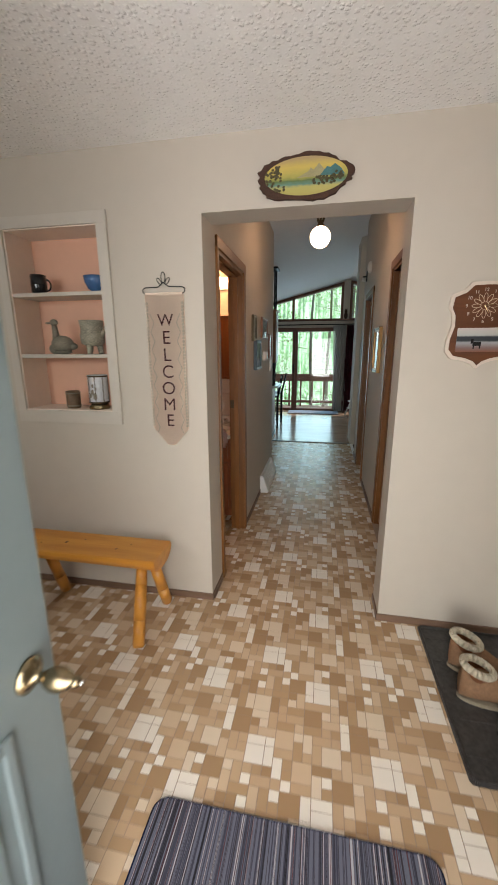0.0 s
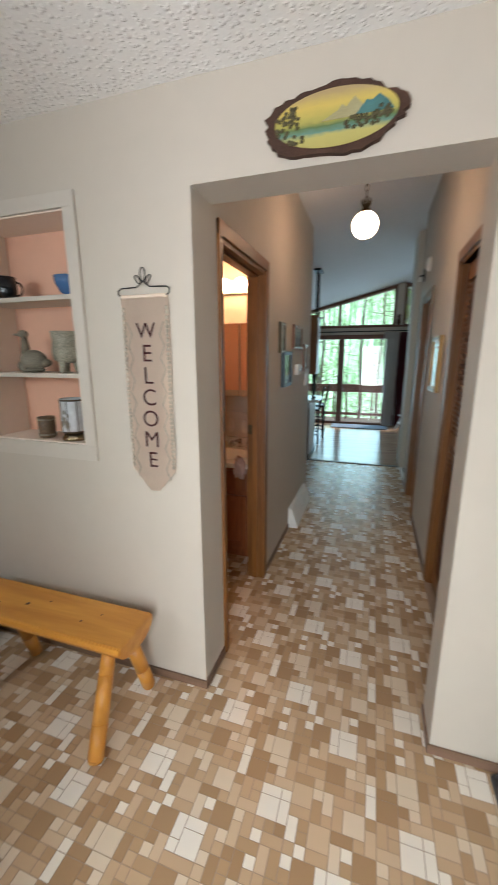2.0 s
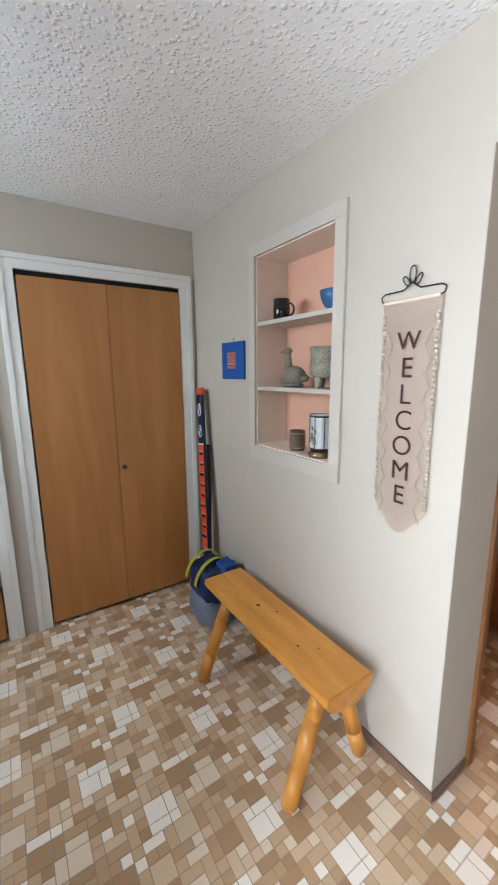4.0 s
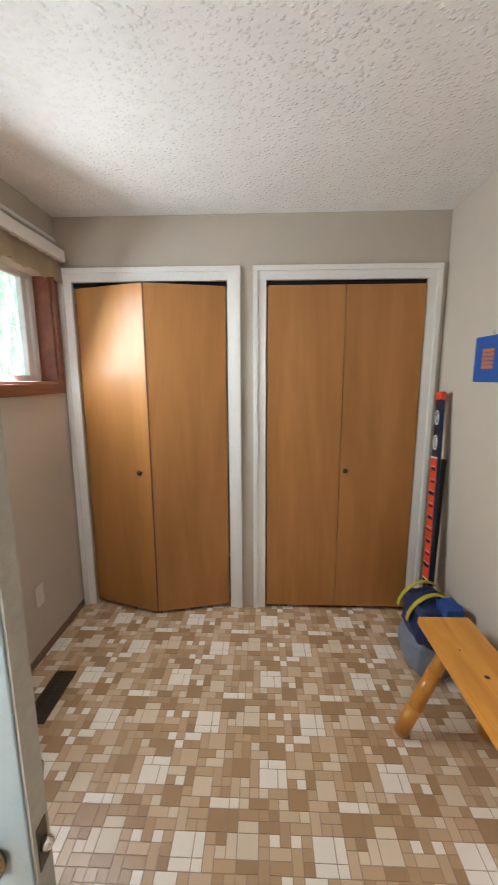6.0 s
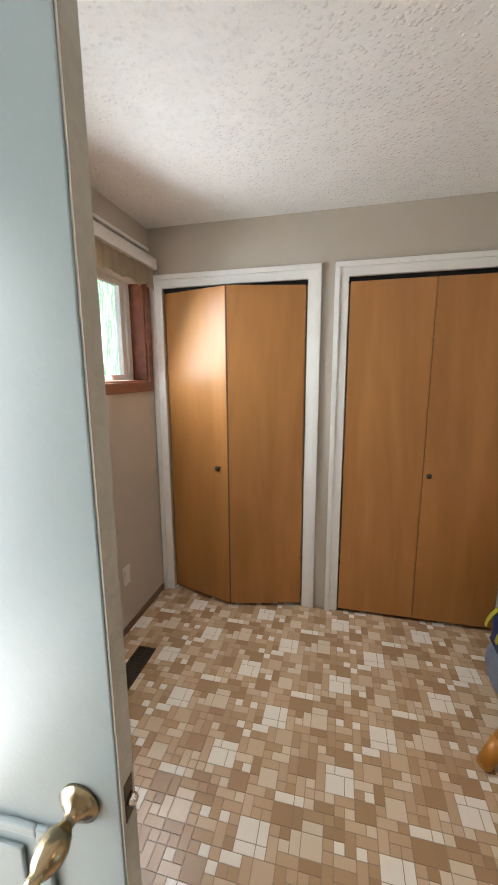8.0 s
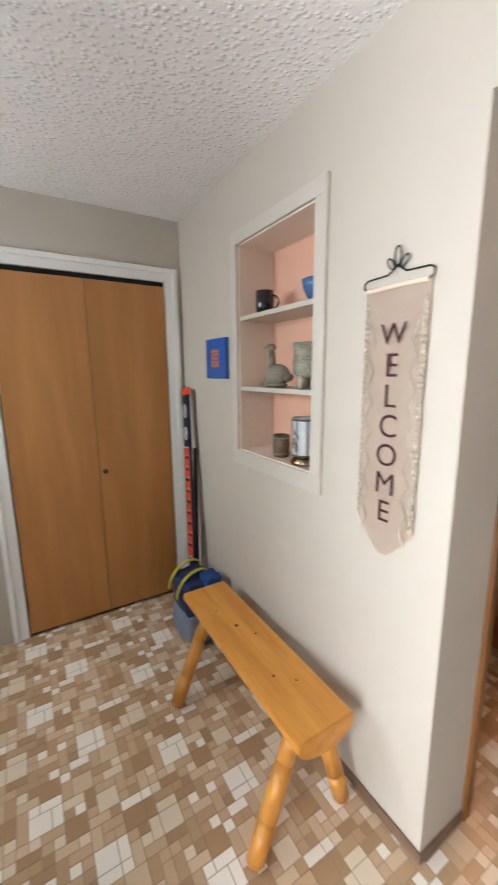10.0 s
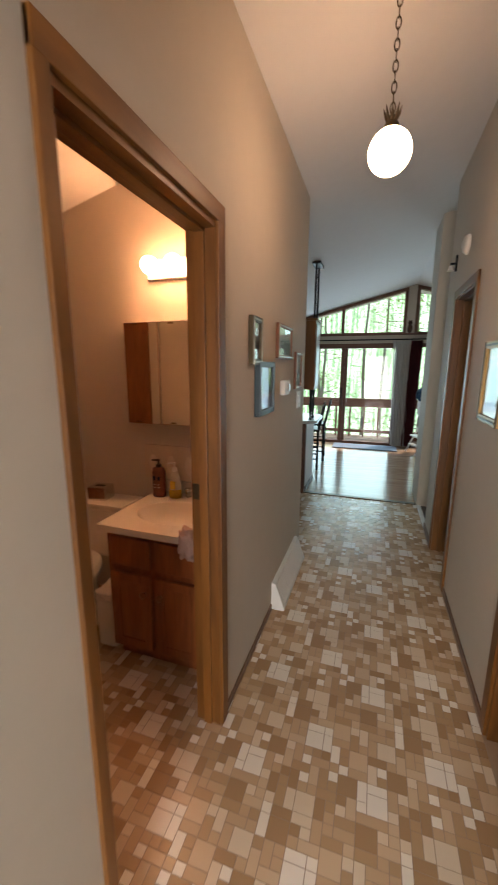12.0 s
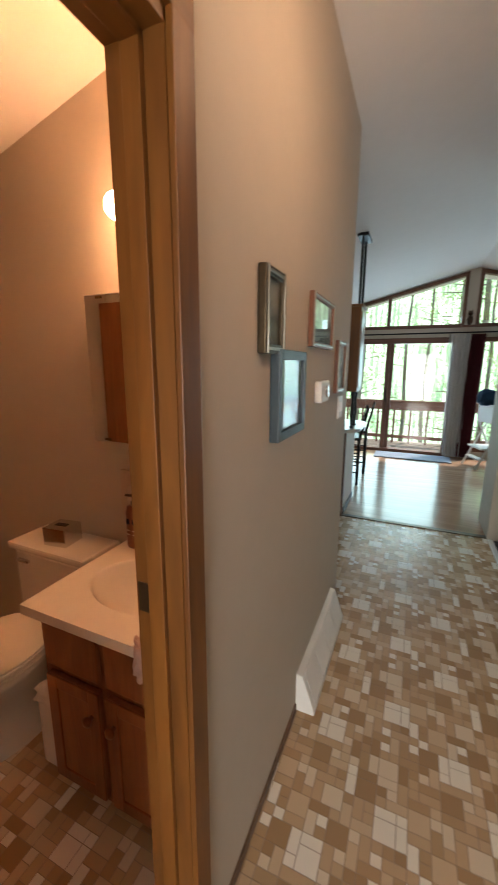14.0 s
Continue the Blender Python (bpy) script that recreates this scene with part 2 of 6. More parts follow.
def prism(points, depth, axis="y", bevel=0.0):
    """A flat outline in (u, z), extruded by depth along an axis from 0."""
    bm = bmesh.new()
    put = (lambda u, z, d: (u, d, z)) if axis == "y" else ((lambda u, z, d: (d, u, z)) if axis == "x" else (lambda u, z, d: (u, z, d)))
    a = [bm.verts.new(put(u, z, 0)) for u, z in points]
    b = [bm.verts.new(put(u, z, depth)) for u, z in points]
    n = len(points)
    bm.faces.new(a)
    bm.faces.new(b[::-1])
    for i in range(n):
        bm.faces.new((a[i], b[i], b[(i + 1) % n], a[(i + 1) % n]))
    bmesh.ops.recalc_face_normals(bm, faces=bm.faces)
    if bevel:
        bmesh.ops.bevel(bm, geom=bm.edges[:], offset=bevel, segments=2, affect="EDGES")
    return bm


def mesh_of(name, bm, mat):
    me = bpy.data.meshes.new(name)
    bm.normal_update()
    bm.to_mesh(me)
    bm.free()
    me.materials.append(mat)
    return me


def part(name, bm, mat, parent=None, label="", m=None):
    ob = new(name, mesh_of(name, bm, mat))
    ob.parent = parent
    if m:
        ob.matrix_basis = m
    return tagged(ob, label)


def setting(name, bm, mat, label="", category=""):
    return tagged(part(name, bm, mat), label, category, kind="structure")


def thing(name, label, category, m=None, group=""):
    ob = new(name)
    ob.empty_display_size = 0.1
    if m:
        ob.matrix_basis = m
    return tagged(ob, label, category, group)


def smooth(bm):
    for f in bm.faces:
        f.smooth = True
    return bm


# ---- setting: walls, floors, ceilings ----
# opening wall with its niche
NX0, NX1, NZ0, NZ1 = -1.495, -0.94, 1.15, 2.115
setting("wall_north", boxes(
    ((WEST - 0.12, NORTH, 0), (NX0, 2.3, CEIL + 0.1)), ((NX1, NORTH, 0), (OPEN_L, 2.3, CEIL + 0.1)),
    ((NX0, NORTH, 0), (NX1, 2.3, NZ0)), ((NX0, NORTH, NZ1), (NX1, 2.3, CEIL + 0.1)),
    ((OPEN_L, NORTH, OPEN_H), (OPEN_R, HEAD_BACK, CEIL + 0.9)), ((OPEN_R, NORTH, 0), (EAST + 0.12, HEAD_BACK, CEIL + 0.1)),
    ((OPEN_R + 0.3, NORTH + 0.1, CEIL + 0.1), (EAST + 0.12, HEAD_BACK, CEIL + 0.9)), ((-2.6, 2.18, CEIL + 0.1), (OPEN_L, 2.3, CEIL + 0.9))), PAINT, "greige painted wall with a wide opening", "wall")
setting("niche_back", boxes(((NX0, 2.272, NZ0), (NX1, 2.296, NZ1))), PEACH, "peach painted back of a wall niche", "wall")
# closet wall
CZ = 2.085
setting("wall_west", boxes(
    ((WEST - 0.12, SOUTH, 0), (WEST, -0.115, CEIL)), ((WEST - 0.12, 0.81, 0), (WEST, 1.04, CEIL)), ((WEST - 0.12, 1.965, 0), (WEST, NORTH, CEIL)),
    ((WEST - 0.12, -0.115, CZ), (WEST, 0.81, CEIL)), ((WEST - 0.12, 1.04, CZ), (WEST, 1.965, CEIL))), PAINT, "greige painted wall with two closets", "wall")
setting("closet_lining", boxes(((WEST - 0.75, SOUTH, 0), (WEST - 0.7, NORTH, CEIL)), ((WEST - 0.7, SOUTH - 0.1, 0), (WEST - 0.12, SOUTH, CEIL)),
                               ((WEST - 0.7, 0.9, 0), (WEST - 0.12, 0.95, CEIL)), ((WEST - 0.7, NORTH, 0), (WEST - 0.12, NORTH + 0.1, CEIL)), ((WEST - 0.75, SOUTH - 0.1, CEIL), (WEST - 0.12, NORTH + 0.1, CEIL + 0.05))), PAINT)
# outer wall with window and doorway
WX0, WX1, WZ0, WZ1 = -2.15, -1.02, 1.50, 2.10
DX0, DX1, DZ = -0.285, 0.63, 2.05
setting("wall_south", boxes(
    ((WEST, SOUTH - 0.16, 0), (WX0, SOUTH, CEIL)), ((WX0, SOUTH - 0.16, 0), (WX1, SOUTH, WZ0)), ((WX0, SOUTH - 0.16, WZ1), (WX1, SOUTH, CEIL)),
    ((WX1, SOUTH - 0.16, 0), (DX0 - 0.03, SOUTH, CEIL)), ((DX0 - 0.03, SOUTH - 0.16, DZ + 0.03), (DX1 + 0.03, SOUTH, CEIL)), ((DX1 + 0.03, SOUTH - 0.16, 0), (EAST, SOUTH, CEIL))), PAINT, "greige painted outer wall", "wall")
setting("wall_east", boxes(((EAST, SOUTH, 0), (EAST + 0.12, NORTH, CEIL))), PAINT)
setting("ceiling", boxes(((WEST, SOUTH - 0.16, CEIL), (EAST + 0.12, NORTH, CEIL + 0.08))), POPCORN, "white popcorn-textured ceiling", "ceiling")

# hall left wall, with the bathroom doorway
BD0, BD1, BDH = 2.318, 3.052, 2.036
HW = HALL_L - 0.108
HALL_END = 4.825


def tall(bm, x0, x1, y0, y1, z0=0.0):
    """A wall piece that goes up to the sloping ceiling."""
    pts = [(x0, z0), (x1, z0), (x1, slope(x1) + 0.02), (x0, slope(x0) + 0.02)]
    a = [bm.verts.new((x, y0, z)) for x, z in pts]
    b = [bm.verts.new((x, y1, z)) for x, z in pts]
    new_faces = [bm.faces.new(a), bm.faces.new(b[::-1])] + [bm.faces.new((a[i], b[i], b[(i + 1) % 4], a[(i + 1) % 4])) for i in range(4)]
    bmesh.ops.recalc_face_normals(bm, faces=new_faces)


bm = bmesh.new()
tall(bm, HW, HALL_L, 2.3, BD0)
tall(bm, HW, HALL_L, BD0, BD1, BDH)
tall(bm, HW, HALL_L, BD1, HALL_END)
setting("wall_hall_left", bm, PAINT, "greige painted hall wall hung with pictures", "wall")
bm = bmesh.new()
C0, C1 = 2.50, 3.35      # louvred closet
R0, R1 = 4.52, 5.14      # far doorway
tall(bm, HALL_R, HALL_R + 0.12, HEAD_BACK, C0)
tall(bm, HALL_R, HALL_R + 0.12, C0, C1, 2.06)
tall(bm, HALL_R, HALL_R + 0.12, C1, R0)
tall(bm, HALL_R, HALL_R + 0.12, R0, R1, 2.08)
tall(bm, HALL_R, HALL_R + 0.12, R1, 5.6)
setting("wall_hall_right", bm, PAINT, "greige painted hall wall with two doorways", "wall")
# bathroom
BATH_N, BATH_W = 3.76, -2.5
bm = bmesh.new()
tall(bm, BATH_W, HW, BATH_N, BATH_N + 0.12)
setting("wall_bath_north", bm, PAINT, "greige bathroom wall behind the vanity", "wall")
bm = bmesh.new()
tall(bm, BATH_W - 0.12, BATH_W, 2.2, BATH_N + 0.12)
setting("wall_bath_west", bm, PAINT)
# kitchen and great room shell
RW, RE = -4.6, 4.6
bm = bmesh.new()
tall(bm, RW, HW, HALL_END - 0.12, HALL_END)
setting("wall_kitchen", bm, PAINT)
bm = bmesh.new()
tall(bm, HALL_R + 0.12, 2.4, 5.48, 5.6)
tall(bm, 2.3, 2.4, HEAD_BACK, 5.48)
setting("wall_stair", bm, PAINT)
bm = bmesh.new()
tall(bm, 0.705, 0.86, 6.25, 6.75)
setting("wall_stub", bm, PAINT, "narrow greige wall end beside the hall", "wall")
bm = bmesh.new()
tall(bm, RW - 0.1, RW, 4.7, GLASS + 0.15)
tall(bm, RE, RE + 0.1, 2.2, GLASS + 0.15)
tall(bm, 2.4, RE, 5.0, 5.1)
setting("wall_great_room", bm, PAINT)
# vaulted ceiling
bm = bmesh.new()
for x0, x1 in ((RW - 0.1, RIDGE), (RIDGE, RE + 0.1)):
    pts = [(x0, slope(x0)), (x1, slope(x1)), (x1, slope(x1) + 0.15), (x0, slope(x0) + 0.15)]
    a = [bm.verts.new((x, HEAD_BACK - 0.1, z)) for x, z in pts]
    b = [bm.verts.new((x, GLASS + 0.7, z)) for x, z in pts]
    bm.faces.new(a)
    bm.faces.new(b[::-1])
    for i in range(4):
        bm.faces.new((a[i], b[i], b[(i + 1) % 4], a[(i + 1) % 4]))
bmesh.ops.recalc_face_normals(bm, faces=bm.faces)
setting("ceiling_vault", bm, SMOOTH, "smooth white vaulted ceiling", "ceiling")

# floors
STRIP = 6.29
setting("floor", boxes(((-2.95, SOUTH - 0.16, -0.1), (2.4, STRIP, -0.0015))), GROUT, "tan and cream patterned vinyl floor", "floor")
setting("floor_wood", boxes(((RW, STRIP + 0.03, -0.1), (RE, GLASS + 0.1, -0.006)), ((RW, HALL_END - 0.1, -0.1), (-2.95, STRIP + 0.03, -0.006)), ((2.4, HALL_END, -0.1), (RE, STRIP + 0.03, -0.006))), LAMINATE, "glossy light wood laminate floor", "floor")
setting("threshold_strip", boxes(((-0.6, STRIP - 0.025, -0.01), (1.2, STRIP + 0.035, 0.009)), bevel=0.003), DARKBRASS, "dark metal strip between two floors", "threshold")

# window wall of the great room
SL0, SL1, SLH = -1.35, 0.53, 1.99        # sliding door
TZ = 2.17                                 # foot of the upper windows
PX0, PX1 = 0.62, 0.82                     # post under the ridge
bm = bmesh.new()
for lo, hi in (((RW, GLASS, 0), (-2.2, GLASS + 0.14, 3.0)), ((-2.2, GLASS, 0), (SL0, GLASS + 0.14, 3.0)), ((SL0, GLASS, SLH), (PX0, GLASS + 0.14, TZ)), ((SL1, GLASS, 0), (PX1, GLASS + 0.14, SLH)),
               ((PX0, GLASS, SLH), (PX1, GLASS + 0.14, 3.08)), ((PX1, GLASS, SLH), (2.7, GLASS + 0.14, TZ)), ((2.7, GLASS, 0), (RE, GLASS + 0.14, 3.0)), ((PX1, GLASS, 0), (2.7, GLASS + 0.14, 0.15))):
    box(bm, lo, hi)
setting("wall_window", bm, PAINT, "wall of glass under a gable", "wall")

# baseboards
def strip(lo, hi):
    setting("baseboard", boxes((lo, hi), bevel=0.002), BASEWOOD)


strip((WEST + 0.01, NORTH - 0.009, 0.001), (OPEN_L + 0.008, NORTH, 0.042))
strip((OPEN_L, NORTH, 0.001), (OPEN_L + 0.008, 2.301, 0.042))
strip((OPEN_R - 0.008, NORTH - 0.009, 0.001), (EAST, NORTH, 0.042))
strip((OPEN_R - 0.008, NORTH, 0.001), (OPEN_R, HEAD_BACK, 0.042))
strip((WEST + 0.02, SOUTH, 0.001), (DX0 - 0.1, SOUTH + 0.009, 0.042))
strip((HALL_L, 3.096, 0.001), (HALL_L + 0.008, 3.88, 0.042))
strip((HALL_L, 4.645, 0.001), (HALL_L + 0.008, HALL_END, 0.042))
strip((HALL_R - 0.008, 3.4, 0.001), (HALL_R, 4.455, 0.042))
strip((HALL_R - 0.008, 5.2, 0.001), (HALL_R, 5.6, 0.06))


def casing(name, axis, face, a0, a1, h, w, out, mat, mat_h, label, w0=None):
    """A door surround on a wall: two uprights and a head, the outer edges at a0 and a1. out: the signed depth from the face."""
    t = thing(name, label, "door frame")
    t["kind"] = "structure"
    moulded = mat is WHITE
    for i, (p, q) in enumerate(((a0, a0 + (w0 or w)), (a1 - w, a1))):
        for u, v, d in ((p, q, 0.6), (p + (0 if i == 0 else 0.62 * w), q - (0.62 * w if i == 0 else 0), 1.0)) if moulded else ((p, q, 0.8),):
            l2, h2 = sorted((face, face + out * d))
            part("upright", boxes(((l2, u, 0.001), (h2, v, h - 0.001)), bevel=0.003) if axis == "x" else boxes(((u, l2, 0.001), (v, h2, h - 0.001)), bevel=0.003), mat, t)
    for u, v, d in ((h - w, h, 0.6), (h - 0.38 * w, h, 1.0)) if moulded else ((h - w, h, 0.8),):
        l2, h2 = sorted((face, face + out * d * 1.04))
        part("head", boxes(((l2, a0, u), (h2, a1, v)), bevel=0.003), mat_h, t)
    return t


casing("door_casing", "x", WEST, -0.192, 0.887, 2.163, 0.078, 0.024, WHITE, WHITE, "white painted moulded closet door surround")
casing("door_casing", "x", WEST, 0.961, 2.041, 2.163, 0.078, 0.024, WHITE, WHITE, "white painted moulded closet door surround")
casing("door_casing", "x", HALL_L, 2.302, 3.095, 2.096, 0.06, 0.018, CASING, CASING_H, "brown stained wood bathroom door surround", 0.036)
casing("door_casing", "x", HALL_R, 2.44, 3.41, 2.14, 0.062, -0.018, CASING, CASING_H, "brown stained wood closet door surround")
casing("door_casing", "x", HALL_R, 4.46, 5.20, 2.135, 0.062, -0.018, CASING, CASING_H, "brown stained wood hall door surround")


def jamb(x0, x1, y0, y1, h, t=0.02):
    """Wood lining of a doorway, with its stop."""
    j = thing("door_jamb", "brown stained wood lining of a doorway", "door frame")
    j["kind"] = "structure"
    part("upright", boxes(((x0, y0 - 0.002, 0.001), (x1, y0 + t, h))), CASING, j)
    part("upright", boxes(((x0, y1 - t, 0.001), (x1, y1 + 0.002, h))), CASING, j)
    part("head", boxes(((x0, y0, h - t), (x1, y1, h + 0.003))), CASING_H, j)
    mid = (x0 + x1) / 2
    for y in (y0 + t, y1 - t - 0.012):
        part("stop", boxes(((mid - 0.018, y, 0.001), (mid + 0.018, y + 0.012, h - t)), bevel=0.002), CASING, j)
    part("stop", boxes(((mid - 0.018, y0 + t, h - t - 0.012), (mid + 0.018, y1 - t, h - t)), bevel=0.002), CASING_H, j)
    return j


j = jamb(HW - 0.002, HALL_L + 0.002, BD0, BD1, BDH)
part("strike_plate", boxes(((HALL_L - 0.105, BD1 - 0.0225, 1.04), (HALL_L - 0.06, BD1 - 0.0205, 1.105)), bevel=0.0008), DARKBRASS, j, "dark bronze strike plate")
jamb(HALL_R - 0.002, HALL_R + 0.122, R0, R1, 2.08)
jamb(HALL_R - 0.002, HALL_R + 0.122, 2.50, 3.35, 2.08)


# ---- entry: doors ----
def leaf(name, w, h, mat, label, m, knob_at=None, knob_mat=DARKBRASS, category="door", t=0.03):
    """A flush door leaf, hinged edge at the origin, running along +y, its face towards +x."""
    d = thing(name, label, category, m)
    part("panel", boxes(((-t, 0.0006, 0.025), (0, w - 0.0006, h)), bevel=0.0015), mat, d)
    if knob_at:
        kb = turned([(0.0, 0.03), (0.013, 0.028), (0.016, 0.022), (0.012, 0.014), (0.007, 0.01), (0.009, 0.0), (0.0, 0.0)][::-1], 16)
        part("knob", kb, knob_mat, d, "small dark round knob", pose(0, knob_at[0], knob_at[1], 0, 90, 0))
    return d


GR = "bifold closet doors"
HX = -2.252
for i, (p, q) in enumerate((((HX, -0.108), (-2.115, 0.338)), ((-2.115, 0.342), (HX + 0.025, 0.80)))):
    dx, dy = q[0] - p[0], q[1] - p[1]
    d = leaf("bifold_door", math.hypot(dx, dy), 2.055, OAK, "oak veneer bifold closet door panel, partly folded open", pose(p[0], p[1], 0, 0, 0, math.degrees(math.atan2(-dx, dy))), (0.40, 0.955) if i == 0 else None)
    if i:
        part("edge_strip", boxes(((-0.03, -0.003, 0.025), (0.0008, 0.006, 2.055)), bevel=0.001), BROWNTRIM_V, d, "dark bare edge of the panel")
    d["group"] = GR
for i, (p, q) in enumerate((((HX + 0.03, 1.048), (HX + 0.03, 1.50)), ((HX + 0.03, 1.502), (HX + 0.03, 1.958)))):
    d = leaf("bifold_door", q[1] - p[1], 2.055, OAK, "oak veneer bifold closet door panel, closed", pose(p[0], p[1], 0), (0.03, 0.955) if i else None)
    d["group"] = GR
for y0, y1 in ((-0.115, 0.81), (1.04, 1.965)):
    setting("closet_track", boxes(((WEST - 0.06, y0, 2.062), (WEST - 0.015, y1, CZ))), BLACK, "dark steel closet door track", "track")

# front door, open inwards
fd = thing("front_door", "pale grey-blue panelled front door, standing open", "door", pose(-0.287, -0.17, 0, 0, 0, 1.5))
DW = 0.88
part("slab", boxes(((-0.045, 0.0, 0.018), (-0.004, DW, 2.04)), bevel=0.003), DOORPAINT, fd)
part("edge", boxes(((-0.043, DW, 0.02), (-0.006, DW + 0.003, 2.038))), DOOREDGE, fd, "worn beige unpainted door edge")


def door_panel(y0, y1, z0, z1):
    bm = bmesh.new()
    for lo, hi in (((-0.004, y0, z0), (0.006, y0 + 0.022, z1)), ((-0.004, y1 - 0.022, z0), (0.006, y1, z1)), ((-0.004, y0 + 0.022, z0), (0.006, y1 - 0.022, z0 + 0.022)), ((-0.004, y0 + 0.022, z1 - 0.022), (0.006, y1 - 0.022, z1))):
        box(bm, lo, hi, 0.004)
    box(bm, (-0.004, y0 + 0.055, z0 + 0.055), (0.004, y1 - 0.055, z1 - 0.055), 0.004)
    part("raised_panel", bm, DOORPAINT, fd)


for y0, y1 in ((0.12, 0.41), (0.48, 0.75)):
    door_panel(y0, y1, 0.2, 0.82)
lever = part("door_handle", turned([(0.0, 0.0), (0.034, 0.0), (0.034, 0.006), (0.022, 0.014), (0.011, 0.022), (0.010, 0.034), (0.017, 0.042), (0.0225, 0.056), (0.0225, 0.070), (0.016, 0.086), (0.009, 0.094), (0.011, 0.10), (0.007, 0.108), (0.0, 0.11)], 28), BRASS, fd, "aged brass egg-shaped door knob", pose(-0.004, 0.812, 0.885, 0, 90, 0))
part("keyhole_button", turned([(0.0, 0.108), (0.005, 0.108), (0.004, 0.116), (0.0, 0.117)], 12), STEEL, lever)
part("door_handle", turned([(0.0, 0.0), (0.034, 0.0), (0.034, 0.006), (0.012, 0.02), (0.011, 0.034), (0.0225, 0.056), (0.0225, 0.070), (0.012, 0.09), (0.0, 0.094)], 24), BRASS, fd, "aged brass egg-shaped door knob", pose(-0.045, 0.812, 0.885, 0, -90, 0))
part("latch_plate", boxes(((-0.036, DW + 0.003, 0.85), (-0.013, DW + 0.0045, 0.92)), bevel=0.0006), DARKBRASS, fd, "bronze latch plate")
part("latch_bolt", turned([(0.0, 0.0), (0.009, 0.0), (0.009, 0.008), (0.006, 0.013), (0, 0.014)], 14), STEEL, fd, "", pose(-0.0245, DW + 0.004, 0.885, -90, 0, 0))
t = thing("door_frame", "white painted front doorway frame", "door frame")
t["kind"] = "structure"
for lo, hi in (((DX0 - 0.03, SOUTH - 0.158, 0.001), (DX0 - 0.004, SOUTH - 0.03, DZ + 0.03)), ((DX1 + 0.004, SOUTH - 0.158, 0.001), (DX1 + 0.03, SOUTH - 0.002, DZ + 0.03)), ((DX0, SOUTH - 0.158, DZ), (DX1, SOUTH - 0.002, DZ + 0.028))):
    part("frame_piece", boxes((lo, hi), bevel=0.003), WHITE, t)

# entry window
REDTRIM = wood("red_brown_trim", (0.17, 0.055, 0.026), (0.26, 0.09, 0.045), 0.45, "X", 9)
w = thing("window_1", "small sliding window in brown wood trim", "window")
w["kind"] = "structure"
for lo, hi in (((WX0 - 0.045, SOUTH, WZ0 - 0.06), (WX1 + 0.05, SOUTH + 0.016, WZ0)), ((WX0 - 0.045, SOUTH, WZ0), (WX0, SOUTH + 0.016, WZ1 + 0.05)), ((WX1, SOUTH, WZ0), (WX1 + 0.05, SOUTH + 0.016, WZ1 + 0.05)), ((WX0, SOUTH, WZ1), (WX1, SOUTH + 0.016, WZ1 + 0.05)),
               ((WX0, SOUTH - 0.1, WZ0 - 0.004), (WX1, SOUTH, WZ0 + 0.012)), ((WX0 - 0.004, SOUTH - 0.1, WZ0), (WX0 + 0.012, SOUTH, WZ1)), ((WX1 - 0.012, SOUTH - 0.1, WZ0), (WX1 + 0.004, SOUTH, WZ1))):
    part("trim", boxes((lo, hi), bevel=0.002), REDTRIM, w)
VINYL = material("white_vinyl_frame", (0.78, 0.80, 0.82), 0.4, var=0.04)
for x0, x1 in ((WX0 + 0.012, WX0 + 0.055), (WX0 + 0.075, WX0 + 0.12), (-1.6, -1.55), (WX1 - 0.055, WX1 - 0.012)):
    part("sash_upright", boxes(((x0, SOUTH - 0.13, WZ0 + 0.012), (x1, SOUTH - 0.095, WZ1)), bevel=0.003), VINYL, w)
for z0, z1 in ((WZ0 + 0.012, WZ0 + 0.045), (WZ1 - 0.03, WZ1)):
    part("sash_rail", boxes(((WX0 + 0.012, SOUTH - 0.128, z0), (WX1 - 0.012, SOUTH - 0.097, z1)), bevel=0.003), VINYL, w)
pane = part("pane", boxes(((WX0 + 0.02, SOUTH - 0.116, WZ0 + 0.02), (WX1 - 0.02, SOUTH - 0.112, WZ1 - 0.01))), GLASSM, w)
pane.visible_shadow = False
va = thing("valance", "short cream scalloped fabric valance on a white rail", "curtain")
part("rail", boxes(((WX0 - 0.06, SOUTH + 0.001, 2.19), (WX1 + 0.06, SOUTH + 0.07, 2.255)), bevel=0.006), WHITE, va, "white curtain rail box")
part("rod", boxes(((WX0 - 0.06, SOUTH + 0.001, 2.30), (WX1 + 0.06, SOUTH + 0.022, 2.318)), bevel=0.004), WHITE, va)
bm = bmesh.new()
prev = None
for i in range(81):
    x = WX0 - 0.045 + (WX1 - WX0 + 0.09) * i / 80
    y = SOUTH + 0.045 + 0.006 * math.sin(i * 1.3)
    row = [bm.verts.new((x, y, 2.195)), bm.verts.new((x, y + 0.004 * math.sin(i * 0.9), 2.13)), bm.verts.new((x, y + 0.008 * math.sin(i * 1.1), 2.055 + 0.028 * abs(math.sin(i * math.pi / 12)) ))]
    if prev:
        for k in range(2):
            bm.faces.new((prev[k], row[k], row[k + 1], prev[k + 1]))
    prev = row
bmesh.ops.solidify(bm, geom=bm.faces[:], thickness=0.003)
part("fabric", smooth(bm), material("cream_fabric", (0.62, 0.53, 0.38), 0.9, var=0.15, scale=40, bump=0.3, bump_scale=600), va)
PLATE = material("switch_plate_plastic", (0.75, 0.73, 0.68), 0.4, var=0.05)
t = thing("wall_outlet", "cream plastic electrical outlet on the wall", "outlet")
